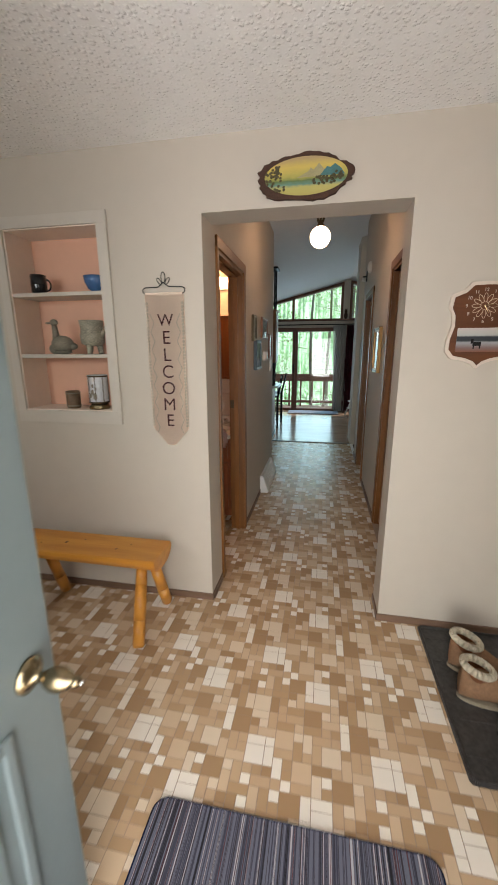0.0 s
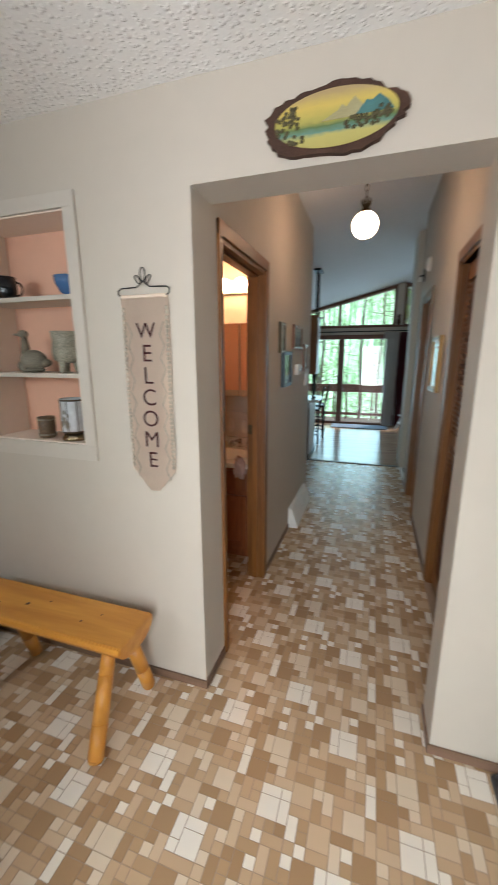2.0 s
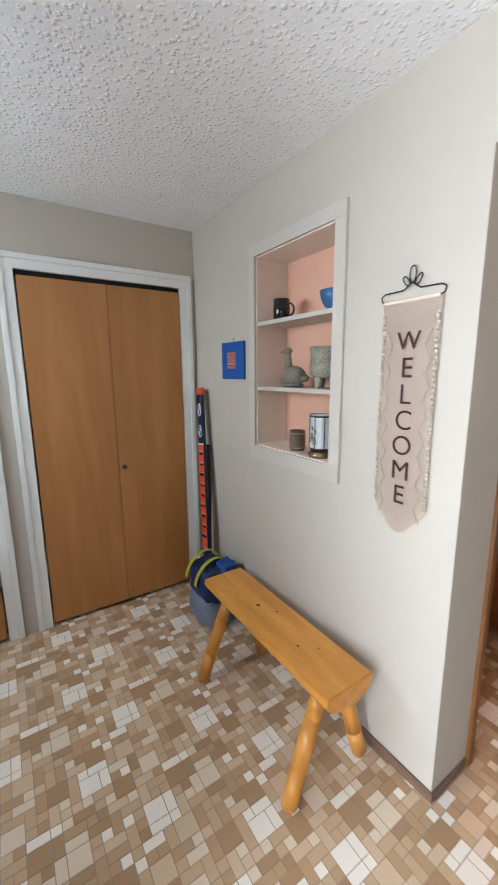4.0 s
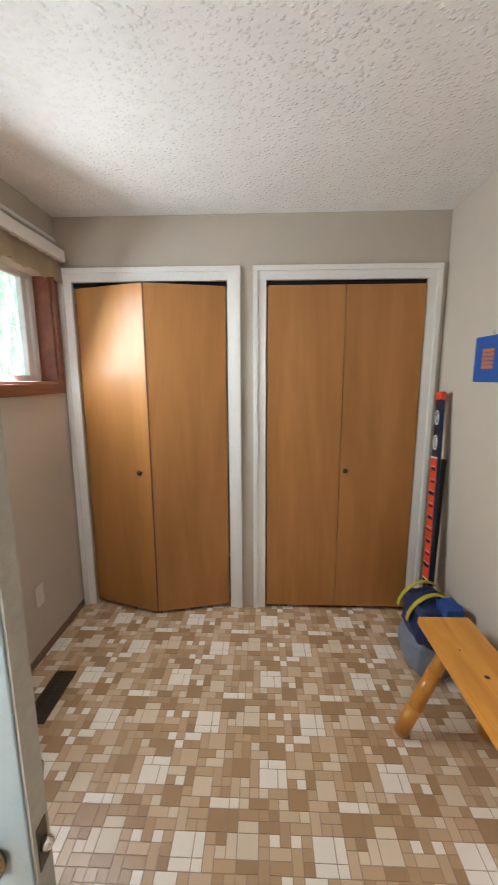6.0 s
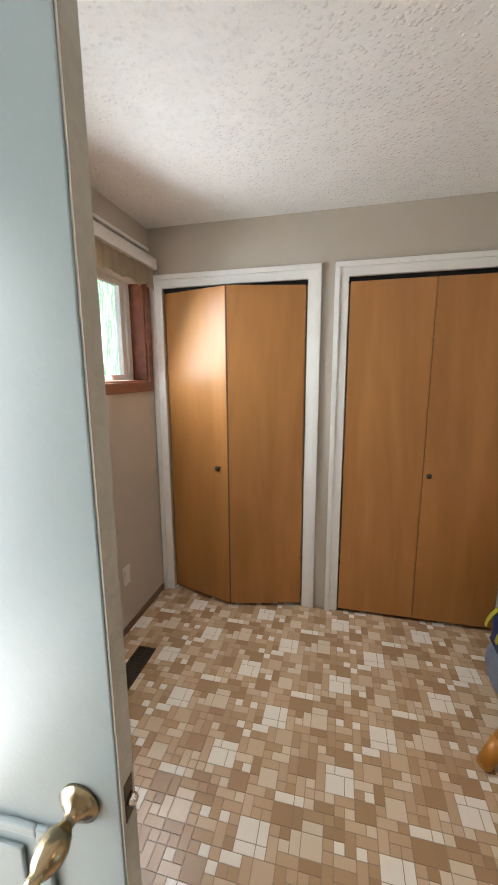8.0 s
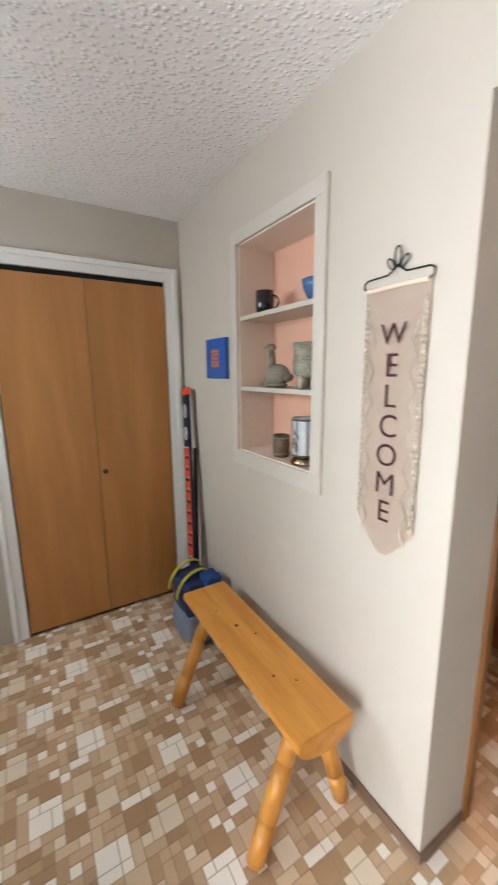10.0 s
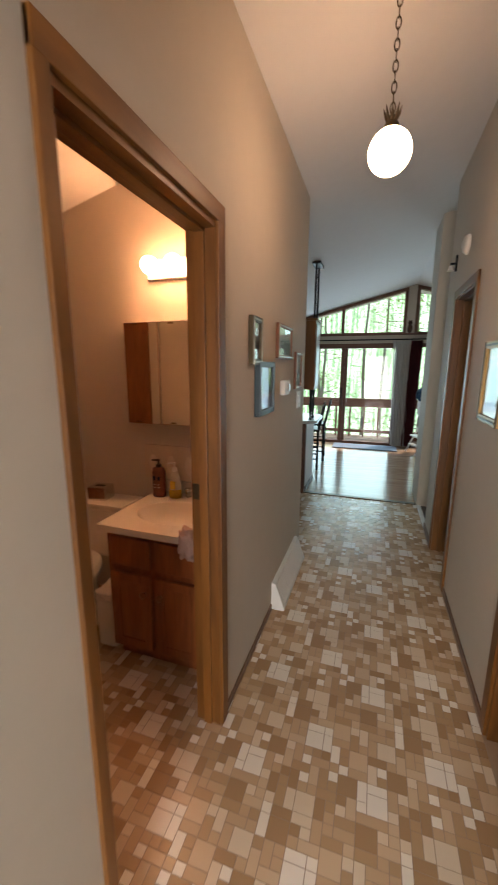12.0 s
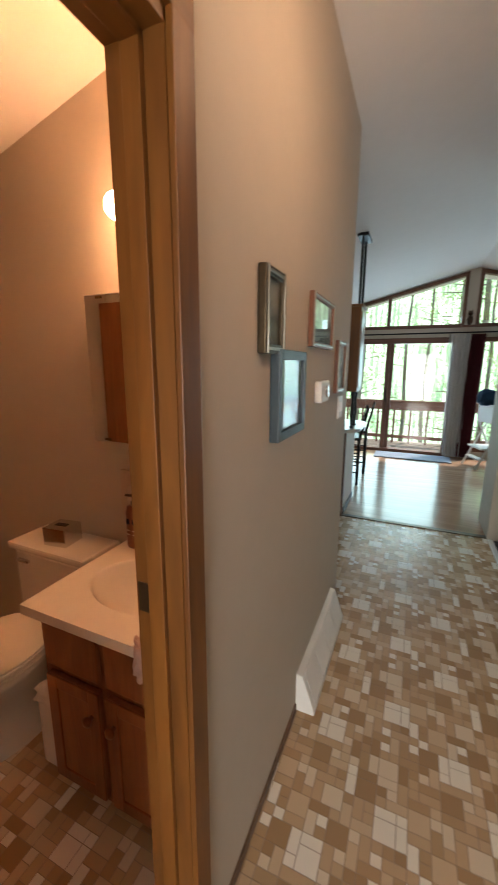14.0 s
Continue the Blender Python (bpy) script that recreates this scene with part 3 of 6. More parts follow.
part("plate", boxes(((-1.79, SOUTH, 0.30), (-1.72, SOUTH + 0.006, 0.415)), bevel=0.002), PLATE, t)
for z in (0.325, 0.365):
    part("socket", boxes(((-1.772, SOUTH + 0.006, z), (-1.738, SOUTH + 0.009, z + 0.028)), bevel=0.003), PLATE, t)
fv = thing("floor_register", "dark brown metal floor heating grille", "vent", pose(0.02, 0.062, 0))
# dark plate for the shade below the slats
part("backing", boxes(((-1.65, -0.125, -0.001), (-1.345, -0.02, 0.002))), DARK, fv)
for lo, hi in (((-1.65, -0.125, 0.001), (-1.345, -0.112, 0.006)), ((-1.65, -0.033, 0.001), (-1.345, -0.02, 0.006)), ((-1.65, -0.112, 0.001), (-1.637, -0.033, 0.006)), ((-1.358, -0.112, 0.001), (-1.345, -0.033, 0.006))):
    part("frame", boxes((lo, hi), bevel=0.001), DARKBRASS, fv)
for i in range(14):
    part("slat", boxes(((-1.630 + i * 0.0195, -0.112, 0.002), (-1.623 + i * 0.0195, -0.033, 0.005))), DARKBRASS, fv)
part("slat", boxes(((-1.637, -0.075, 0.002), (-1.358, -0.069, 0.0055))), DARKBRASS, fv)

# ---- entry: niche ----
CREAMTRIM = material("cream_trim_paint", (0.57, 0.52, 0.45), 0.5, var=0.05, scale=8)
n = thing("wall_niche", "white trimmed recessed wall niche with two shelves", "shelf")
n["kind"] = "structure"
for lo, hi in (((-1.545, NORTH - 0.014, 1.08), (-0.882, NORTH, 1.15)), ((-1.545, NORTH - 0.014, NZ1), (-0.882, NORTH, 2.172)), ((-1.545, NORTH - 0.014, 1.15), (NX0, NORTH, NZ1)), ((NX1, NORTH - 0.014, 1.15), (-0.882, NORTH, NZ1))):
    part("trim", boxes((lo, hi), bevel=0.002), CREAMTRIM, n)
for lo, hi in (((NX0 - 0.002, NORTH, NZ0), (NX0 + 0.006, 2.27, NZ1)), ((NX1 - 0.006, NORTH, NZ0), (NX1 + 0.002, 2.27, NZ1)), ((NX0, NORTH - 0.002, NZ0 - 0.002), (NX1, 2.27, NZ0 + 0.006)), ((NX0, NORTH, NZ1 - 0.006), (NX1, 2.27, NZ1 + 0.002))):
    part("lining", boxes((lo, hi)), PEACHY, n)
for z in (1.468, 1.797):
    part("shelf", boxes(((NX0 + 0.006, NORTH + 0.004, z - 0.02), (NX1 - 0.006, 2.27, z)), bevel=0.002), CREAMTRIM, n)


def mug(label, m, mat, r, h, band=None, handle=True):
    c = thing("mug", label, "mug", m)
    part("body", turned([(0, 0.0), (r * 0.86, 0), (r * 0.95, h * 0.06), (r, h * 0.5), (r * 0.96, h), (r * 0.88, h), (r * 0.88, h * 0.12), (0, h * 0.1)]), mat, c)
    if band:
        for z in (0.12, 0.84):
            part("band", turned([(r * 1.0, h * z), (r * 1.02, h * (z + 0.01)), (r * 1.02, h * (z + 0.07)), (r * 0.99, h * (z + 0.08))]), band, c)
    if handle:
        bm = bmesh.new()
        pts = [Vector((r * 0.92 + 0.55 * r * math.sin(a), 0, h * 0.52 + h * 0.3 * math.cos(a))) for a in [math.pi * k / 9 for k in range(10)]]
        for a, b in zip(pts, pts[1:]):
            rod(bm, a, b, r * 0.11, n=8)
        part("handle", bm, mat, c)
    return c


BLACKGLAZE = material("black_glaze", (0.012, 0.012, 0.014), 0.12, var=0.3)
CLAY = material("speckled_grey_clay", (0.30, 0.265, 0.20), 0.6, var=0.5, scale=40, mix=(0.12, 0.10, 0.07))
CAMO = material("mottled_pottery", (0.56, 0.52, 0.40), 0.6, scale=44, mix=(0.06, 0.055, 0.035))
BROWNPOT = material("brown_stoneware", (0.20, 0.125, 0.065), 0.45, var=0.5, scale=25, mix=(0.06, 0.04, 0.025))
BLUEGLAZE = material("blue_glaze", (0.06, 0.15, 0.33), 0.25, var=0.25, scale=14)
mug("glossy black mug on the niche shelf", pose(-1.365, 2.135, 1.797, 0, 0, 50), BLACKGLAZE, 0.042, 0.10)
bowl = thing("bowl", "blue glazed footed bowl on the niche shelf", "bowl", pose(-1.02, 2.16, 1.797))
part("body", turned([(0, 0.0), (0.032, 0.0), (0.034, 0.01), (0.05, 0.022), (0.066, 0.055), (0.071, 0.084), (0.066, 0.084), (0.058, 0.05), (0.0, 0.022)], 28), BLUEGLAZE, bowl)
duck = thing("duck_figurine", "grey speckled pottery duck standing on the shelf", "figurine", pose(-1.255, 2.13, 1.468, 0, 0, 200))
bm = bmesh.new()
for loc, sc in (((0.0, 0, 0.055), (0.062, 0.04, 0.05)), ((0.045, 0, 0.03), (0.03, 0.028, 0.03)), ((-0.05, 0, 0.045), (0.032, 0.022, 0.02)), ((0.035, 0, 0.175), (0.022, 0.017, 0.018)), ((0.06, 0, 0.172), (0.02, 0.009, 0.006)), ((0.0, 0, 0.012), (0.05, 0.034, 0.0125))):
    bmesh.ops.create_uvsphere(bm, u_segments=16, v_segments=10, radius=1, matrix=Matrix.LocRotScale(loc, None, sc))
rod(bm, (0.03, 0, 0.075), (0.035, 0, 0.17), 0.022, 0.012)
part("body", smooth(bm), CLAY, duck)
jug = thing("pottery_vessel", "mottled green-grey clay pot on stubby feet", "vase", pose(-1.085, 2.165, 1.468))
part("pot", turned([(0, 0.045), (0.035, 0.045), (0.062, 0.06), (0.066, 0.10), (0.06, 0.14), (0.066, 0.185), (0.058, 0.185), (0.05, 0.14), (0, 0.07)], 22), CAMO, jug)
for a in (30, 150, 270):
    bm = bmesh.new()
    rod(bm, (0.04 * math.cos(radians(a)), 0.04 * math.sin(radians(a)), 0), (0.035 * math.cos(radians(a)), 0.035 * math.sin(radians(a)), 0.056), 0.012, 0.018)
    part("foot", smooth(bm), CAMO, jug)
bm = bmesh.new()
rod(bm, (0.055, 0, 0.10), (0.10, 0, 0.165), 0.014, 0.007)
part("spout", smooth(bm), CAMO, jug)
mug("brown banded stoneware mug in the niche", pose(-1.23, 2.135, 1.157, 0, 0, 30), BROWNPOT, 0.04, 0.10, CLAY, False)
tin = thing("candle_lantern", "silver metal candle lantern on a brass foot", "lantern", pose(-1.06, 2.135, 1.157))
part("foot", turned([(0, 0), (0.058, 0), (0.06, 0.012), (0.05, 0.022), (0.046, 0.034), (0, 0.036)], 28), BRASS, tin, "polished brass foot")
part("shade", turned([(0.054, 0.036), (0.055, 0.04), (0.055, 0.19), (0.054, 0.195), (0.05, 0.19), (0.05, 0.04)], 28), material("frosted_lantern_glass", (0.62, 0.64, 0.66), 0.3, 0.1, var=0.3, scale=18), tin, "frosted pale glass panels")
for k in range(8):
    a = 2 * math.pi * (k + 0.3) / 8
    bm = bmesh.new()
    rod(bm, (0.0555 * math.cos(a), 0.0555 * math.sin(a), 0.04), (0.0555 * math.cos(a), 0.0555 * math.sin(a), 0.19), 0.0022, n=6)
    part("upright", bm, DARKBRASS, tin)
for z in (0.04, 0.188):
    part("rim", turned([(0.055, z - 0.004), (0.058, z), (0.055, z + 0.004)], 28), DARKBRASS, tin)
bm = bmesh.new()
for i, (a, z, s) in enumerate(((-95, 0.10, 0.018), (-80, 0.075, 0.022), (-108, 0.08, 0.015), (-92, 0.135, 0.013), (-75, 0.12, 0.012))):
    bmesh.ops.create_icosphere(bm, subdivisions=1, radius=1, matrix=Matrix.LocRotScale((0.055 * math.cos(radians(a)), 0.055 * math.sin(radians(a)), z), Euler((0, 0, radians(a))), (0.003, s * 0.6, s)))
part("ornament", bm, CLAY, tin, "dark pressed ornament")

# ---- entry: on the wall ----
bp = thing("wall_plaque", "small bright blue square plaque on the wall", "wall plaque")
part("board", boxes(((-1.835, NORTH - 0.02, 1.505), (-1.60, NORTH - 0.001, 1.714)), bevel=0.003), material("bright_blue_card", (0.015, 0.10, 0.42), 0.5, var=0.25, scale=10), bp)
for i in range(5):
    part("motif", boxes(((-1.765, NORTH - 0.0225, 1.565 + 0.019 * i), (-1.675, NORTH - 0.0195, 1.58 + 0.019 * i))), material("orange_print", (0.50, 0.17, 0.07), 0.6) if i == 0 else bpy.data.materials["orange_print"], bp)
bm = bmesh.new()
rod(bm, (-1.72, NORTH - 0.004, 1.722), (-1.72, NORTH - 0.004, 1.735), 0.003)
part("nail", bm, BRASS, bp)

ban = thing("welcome_banner", "cream lace cross-stitch welcome banner on wire hanger", "wall hanging")
CX = -0.593
zs = 1.772
bm = bmesh.new()
prev = None
N = 70
for i in range(N + 1):
    u = i / N
    z = zs - 0.80 * u
    half = 0.104 - 0.003 * u + 0.003 * abs(math.sin(u * 26 * math.pi / 2))
    if u > 0.88:
        half *= 1 - 0.80 * (u - 0.88) / 0.12
    y = NORTH - 0.010 + 0.0025 * math.sin(u * 9)
    row = [bm.verts.new((CX + half * k, y - 0.001 * abs(k), z)) for k in (-1, -0.6, -0.2, 0.2, 0.6, 1)]
    if prev:
        for k in range(5):
            bm.faces.new((prev[k], row[k], row[k + 1], prev[k + 1]))
    prev = row
bmesh.ops.solidify(bm, geom=bm.faces[:], thickness=0.002)
LACE = material("cream_linen", (0.84, 0.69, 0.55), 0.9, var=0.16, scale=60, bump=0.5, bump_scale=900, mix=(0.76, 0.60, 0.48))
part("cloth", bm, LACE, ban)
LACE2 = material("ecru_lace", (0.66, 0.57, 0.45), 0.9, var=0.3, scale=80, bump=0.5, bump_scale=900)
for side in (-1, 1):
    bm = bmesh.new()
    for i in range(38):
        z = zs - 0.05 - i * 0.0172
        bmesh.ops.create_icosphere(bm, subdivisions=1, radius=1, matrix=Matrix.LocRotScale((CX + side * 0.097, NORTH - 0.013, z), None, (0.008, 0.003, 0.009)))
    part("lace_edge", smooth(bm), LACE2, ban, "scalloped ecru lace edge")
    bm = bmesh.new()
    for i in range(7):
        z = zs - 0.10 - i * 0.092
        for a, b in (((0.082, 0), (0.062, -0.046)), ((0.062, -0.046), (0.082, -0.092))):
            rod(bm, (CX + side * a[0], NORTH - 0.0145, z + a[1]), (CX + side * b[0], NORTH - 0.0145, z + b[1]), 0.0022, n=6)
    part("lace_line", bm, LACE2, ban)


def lettering(text, size, mat, parent, m, name="letter", depth=0.0008, bold=0.0):
    cu = bpy.data.curves.new(name, "FONT")
    cu.body, cu.size, cu.extrude, cu.align_x, cu.align_y, cu.offset = text, size, depth, "CENTER", "CENTER", bold
    tmp = bpy.data.objects.new("tmp", cu)
    me = bpy.data.meshes.new_from_object(tmp)
    bpy.data.objects.remove(tmp)
    me.materials.append(mat)
    ob = new(name, me)
    ob.parent, ob.matrix_basis = parent, m
    return ob


STITCH = material("maroon_thread", (0.085, 0.022, 0.02), 0.9, var=0.5, scale=90)
for i, ch in enumerate("WELCOME"):
    lettering(ch, 0.096 if ch != "W" else 0.084, STITCH, ban, pose(CX + 0.002, NORTH - 0.0155, 1.637 - 0.0877 * i, 90, 0, 0), bold=-0.0004)
bm = bmesh.new()


def wire(bm, pts, r):
    for a, b in zip(pts, pts[1:]):
        rod(bm, a, b, r, n=6)


Yw = NORTH - 0.012
loop = lambda cx, cz, rx, rz, tilt: [(cx + rx * math.cos(a) * math.cos(tilt) - rz * math.sin(a) * math.sin(tilt), Yw, cz + rx * math.cos(a) * math.sin(tilt) + rz * math.sin(a) * math.cos(tilt)) for a in [2 * math.pi * k / 16 for k in range(17)]]
wire(bm, [(CX + x, Yw, zs + z) for x, z in ((-0.10, -0.004), (-0.112, 0.004), (-0.114, 0.018), (-0.10, 0.027), (-0.03, 0.029), (-0.012, 0.04), (0, 0.05), (0.012, 0.04), (0.03, 0.029), (0.10, 0.027), (0.114, 0.018), (0.112, 0.004), (0.10, -0.004))], 0.0024)
wire(bm, loop(CX, zs + 0.073, 0.011, 0.026, 0), 0.0022)
wire(bm, loop(CX - 0.022, zs + 0.056, 0.008, 0.018, 0.6), 0.0022)
wire(bm, loop(CX + 0.022, zs + 0.056, 0.008, 0.018, -0.6), 0.0022)
part("wire_hanger", bm, BLACK, ban, "black bent wire hanger")
bm = bmesh.new()
rod(bm, (CX - 0.1, NORTH - 0.012, zs - 0.004), (CX + 0.1, NORTH - 0.012, zs - 0.004), 0.007)
part("hem", bm, LACE, ban)

# painted wood slice over the opening
pl = thing("painted_wood_slice", "bark-edged oval wood slice painted with a landscape", "painting")
BARK = material("dark_bark", (0.085, 0.04, 0.024), 0.9, var=0.6, scale=40, bump=0.8, bump_scale=90)
rng = random.Random(5)
PXC, PZC = 0.10, 2.234


def oval(rx, rz, n, rough):
    out = []
    for k in range(n):
        a = 2 * math.pi * k / n
        f = 1 + rough * (rng.random() - 0.5) + rough * 0.6 * math.sin(5 * a + 1)
        out.append((rx * f * math.cos(a), rz * f * math.sin(a)))
    return out


part("bark_rim", prism(oval(0.208, 0.094, 60, 0.085), 0.02, "y", 0.0), BARK, pl, "rough dark bark edge", pose(PXC, NORTH - 0.022, PZC))


def painted(name, stops, noise_amt, dist=0.3, sc=12):
    """Oil paint that blends from colour to colour with height."""
    m = bpy.data.materials.new(name)
    m.use_nodes = True
    nn, l = m.node_tree.nodes, m.node_tree.links
    b = nn["Principled BSDF"]
    b.inputs["Roughness"].default_value = 0.35
    tc, sp, no, ma, r = nn.new("ShaderNodeTexCoord"), nn.new("ShaderNodeSeparateXYZ"), nn.new("ShaderNodeTexNoise"), nn.new("ShaderNodeMath"), nn.new("ShaderNodeValToRGB")
    l.new(tc.outputs["Generated"], sp.inputs[0])
    no.inputs["Scale"].default_value = sc
    l.new(tc.outputs["Generated"], no.inputs[0])
    ma.operation = "MULTIPLY_ADD"
    ma.inputs[1].default_value = noise_amt
    l.new(no.outputs[0], ma.inputs[0])
    l.new(sp.outputs[2], ma.inputs[2])
    l.new(ma.outputs[0], r.inputs[0])
    el = r.color_ramp.elements
    el[0].position, el[0].color = stops[0][0], (*stops[0][1], 1)
    el[1].position, el[1].color = stops[1][0], (*stops[1][1], 1)
    for p, c in stops[2:]:
        el.new(p).color = (*c, 1)
    l.new(r.outputs[0], b.inputs["Base Color"])
    return m


SKYP = painted("painted_landscape_sky", [(0.05, (0.42, 0.36, 0.10)), (0.28, (0.45, 0.40, 0.12)), (0.36, (0.12, 0.24, 0.20)), (0.44, (0.10, 0.16, 0.05)), (0.55, (0.38, 0.34, 0.08)), (0.8, (0.58, 0.44, 0.10)), (1.0, (0.40, 0.30, 0.14))], 0.12)
part("picture", prism(oval(0.182, 0.076, 48, 0.0), 0.002, "y"), SKYP, pl, "painted lake under a yellow sky", pose(PXC + 0.008, NORTH - 0.0245, PZC + 0.002))
TEAL = material("teal_paint", (0.07, 0.20, 0.20), 0.4, var=0.5, scale=60)
PALE = material("pale_peak_paint", (0.42, 0.38, 0.20), 0.4, var=0.4, scale=60)
DKGREEN = material("dark_foliage_paint", (0.05, 0.04, 0.018), 0.5, var=0.6, scale=120, mix=(0.10, 0.085, 0.025))
part("mountain", prism([(-0.03, 0.0), (0.02, 0.022), (0.03, 0.036), (0.042, 0.026), (0.066, 0.05), (0.085, 0.03), (0.12, 0.0)], 0.001, "y"), PALE, pl, "", pose(PXC, NORTH - 0.0258, PZC - 0.004))
part("mountain", prism([(0.07, 0.0), (0.10, 0.034), (0.115, 0.03), (0.135, 0.043), (0.16, 0.024), (0.178, 0.0)], 0.001, "y"), TEAL, pl, "", pose(PXC, NORTH - 0.0268, PZC - 0.003))
for cx, cz, rx, rz, k in ((-0.135, -0.008, 0.034, 0.032, 26), (0.105, -0.018, 0.062, 0.016, 34), (-0.125, 0.032, 0.017, 0.012, 12), (-0.11, -0.046, 0.024, 0.011, 10), (0.15, -0.004, 0.02, 0.015, 10)):
    bm = bmesh.new()
    for _ in range(k):
        bmesh.ops.create_icosphere(bm, subdivisions=1, radius=1, matrix=Matrix.LocRotScale((PXC + cx + rx * rng.uniform(-1, 1), NORTH - 0.0268, PZC + cz + rz * rng.uniform(-1, 1)), None, (0.007, 0.0015, 0.006)))
    part("painted_foliage", smooth(bm), DKGREEN, pl)

# clock
ck = thing("wall_clock", "shield-shaped brown wooden wall clock with white edge", "clock")
CCX, CCZ = 0.905, 1.588
half_shield = [(0.0, 0.188), (0.055, 0.186), (0.085, 0.155), (0.135, 0.135), (0.142, 0.085), (0.125, 0.05), (0.122, 0.0), (0.138, -0.06), (0.140, -0.11), (0.115, -0.142), (0.06, -0.152), (0.02, -0.168), (0.0, -0.188)]
shield = half_shield + [(-x, z) for x, z in half_shield[::-1][1:-1]]
part("edge", prism(shield, 0.022, "y", 0.003), material("cream_edge_paint", (0.70, 0.60, 0.50), 0.5, var=0.15, scale=20), ck, "cream painted edge", pose(CCX, NORTH - 0.024, CCZ))
part("face", prism([(x * 0.90, z * 0.915) for x, z in shield], 0.004, "y"), wood("clock_walnut", (0.09, 0.03, 0.012), (0.15, 0.055, 0.022), 0.3, "X", 12, 0.3), ck, "varnished walnut face", pose(CCX, NORTH - 0.0275, CCZ))
DIALZ = CCZ + 0.085
PETAL = material("pale_gilt_wire", (0.62, 0.50, 0.36), 0.45, var=0.2)
for k in range(12):
    a = math.pi / 2 - 2 * math.pi * k / 12
    lettering(str(k or 12), 0.020, CREAMTRIM, ck, pose(CCX + 0.073 * math.cos(a), NORTH - 0.0285, DIALZ + 0.066 * math.sin(a), 90, 0, 0), "numeral", 0.0005)
    bm = bmesh.new()
    c = math.cos(a), math.sin(a)
    pts = []
    for q in range(13):
        s = 2 * math.pi * q / 12
        rr, tt = 0.034 + 0.019 * math.cos(s), 0.0075 * math.sin(s)
        pts.append((CCX + rr * c[0] - tt * c[1], NORTH - 0.029, DIALZ + rr * c[1] + tt * c[0]))
    wire(bm, pts, 0.0011)
    part("petal", bm, PETAL, ck)
for ang, ln in ((-62, 0.034), (10, 0.046)):
    bm = bmesh.new()
    a = radians(ang)
    rod(bm, (CCX, NORTH - 0.032, DIALZ), (CCX + ln * math.cos(a), NORTH - 0.032, DIALZ + ln * math.sin(a)), 0.003, 0.0008, 8)
    part("hand_pointer", bm, BRASS, ck)
part("hub", turned([(0, 0), (0.006, 0), (0.005, 0.004), (0, 0.006)], 14), BRASS, ck, "", pose(CCX, NORTH - 0.029, DIALZ, 90, 0, 0))
LAKE = painted("lake_photograph", [(0.0, (0.22, 0.09, 0.05)), (0.2, (0.20, 0.13, 0.12)), (0.42, (0.32, 0.33, 0.34)), (0.5, (0.03, 0.035, 0.04)), (0.66, (0.035, 0.04, 0.05)), (0.72, (0.42, 0.42, 0.40)), (1.0, (0.50, 0.46, 0.42))], 0.06)
part("photograph", boxes(((CCX - 0.098, NORTH - 0.0295, CCZ - 0.112), (CCX + 0.098, NORTH - 0.0275, CCZ - 0.008))), LAKE, ck, "small photograph of a lake at dusk")
bm = boxes(((CCX - 0.03, NORTH - 0.0303, CCZ - 0.085), (CCX + 0.005, NORTH - 0.0295, CCZ - 0.068)), ((CCX - 0.028, NORTH - 0.0303, CCZ - 0.098), (CCX - 0.022, NORTH - 0.0295, CCZ - 0.085)), ((CCX - 0.002, NORTH - 0.0303, CCZ - 0.098), (CCX + 0.003, NORTH - 0.0295, CCZ - 0.085)), ((CCX - 0.038, NORTH - 0.0303, CCZ - 0.076), (CCX - 0.027, NORTH - 0.0295, CCZ - 0.056)))
part("dark_shape", bm, BLACK, ck)

# ---- entry: on the floor ----
be = thing("bench", "honey-coloured half-log pine bench with pole legs", "bench")
BX0, BX1, BY0, BY1, BZ = -1.54, -0.597, 1.75, 1.982, 0.425
prof = [(BY0, BZ), (BY1, BZ), (BY1 + 0.004, BZ - 0.028)] + [((BY0 + BY1) / 2 + 0.115 * math.cos(a), BZ - 0.03 - 0.062 * math.sin(a)) for a in [math.pi * k / 8 for k in range(1, 8)]] + [(BY0 - 0.004, BZ - 0.028)]
part("seat", prism(prof, BX1 - BX0, "x", 0.004), PINE, be, "", pose(BX0, 0, 0))
for tx, ty, bx, by in ((-0.70, 1.825, -0.648, 1.62), (-0.705, 1.92, -0.648, 1.995), (-1.39, 1.825, -1.325, 1.615), (-1.39, 1.92, -1.33, 1.99)):
    bm = bmesh.new()
    a, b = Vector((bx, by, 0.0)), Vector((tx, ty, BZ - 0.05))
    d = (b - a).normalized()
    segs = [a, a + d * 0.012, a.lerp(b, 0.3), a.lerp(b, 0.7), a.lerp(b, 0.93), b]
    for (p, q), (r0, r1) in zip(zip(segs, segs[1:]), ((0.026, 0.031), (0.031, 0.032), (0.032, 0.0305), (0.0305, 0.028), (0.028, 0.02))):
        rod(bm, p, q, r0, r1, 16)
    bmesh.ops.translate(bm, verts=bm.verts, vec=(0, 0, max(0.0, -min(v.co.z for v in bm.verts))))
    part("leg", smooth(bm), PINELEG, be)
KNOT = material("dark_knot", (0.10, 0.035, 0.01), 0.4, var=0.5)
for x, y, r in ((-1.18, 1.86, 0.013), (-1.09, 1.905, 0.008), (-0.86, 1.84, 0.008), (-1.32, 1.83, 0.006), (-0.80, 1.90, 0.006)):
    part("knot", turned([(0, BZ + 0.0008), (r * 0.6, BZ + 0.0006), (r, BZ - 0.001)], 12, (x, y, 0)), KNOT, be, "", Matrix.Identity(4))

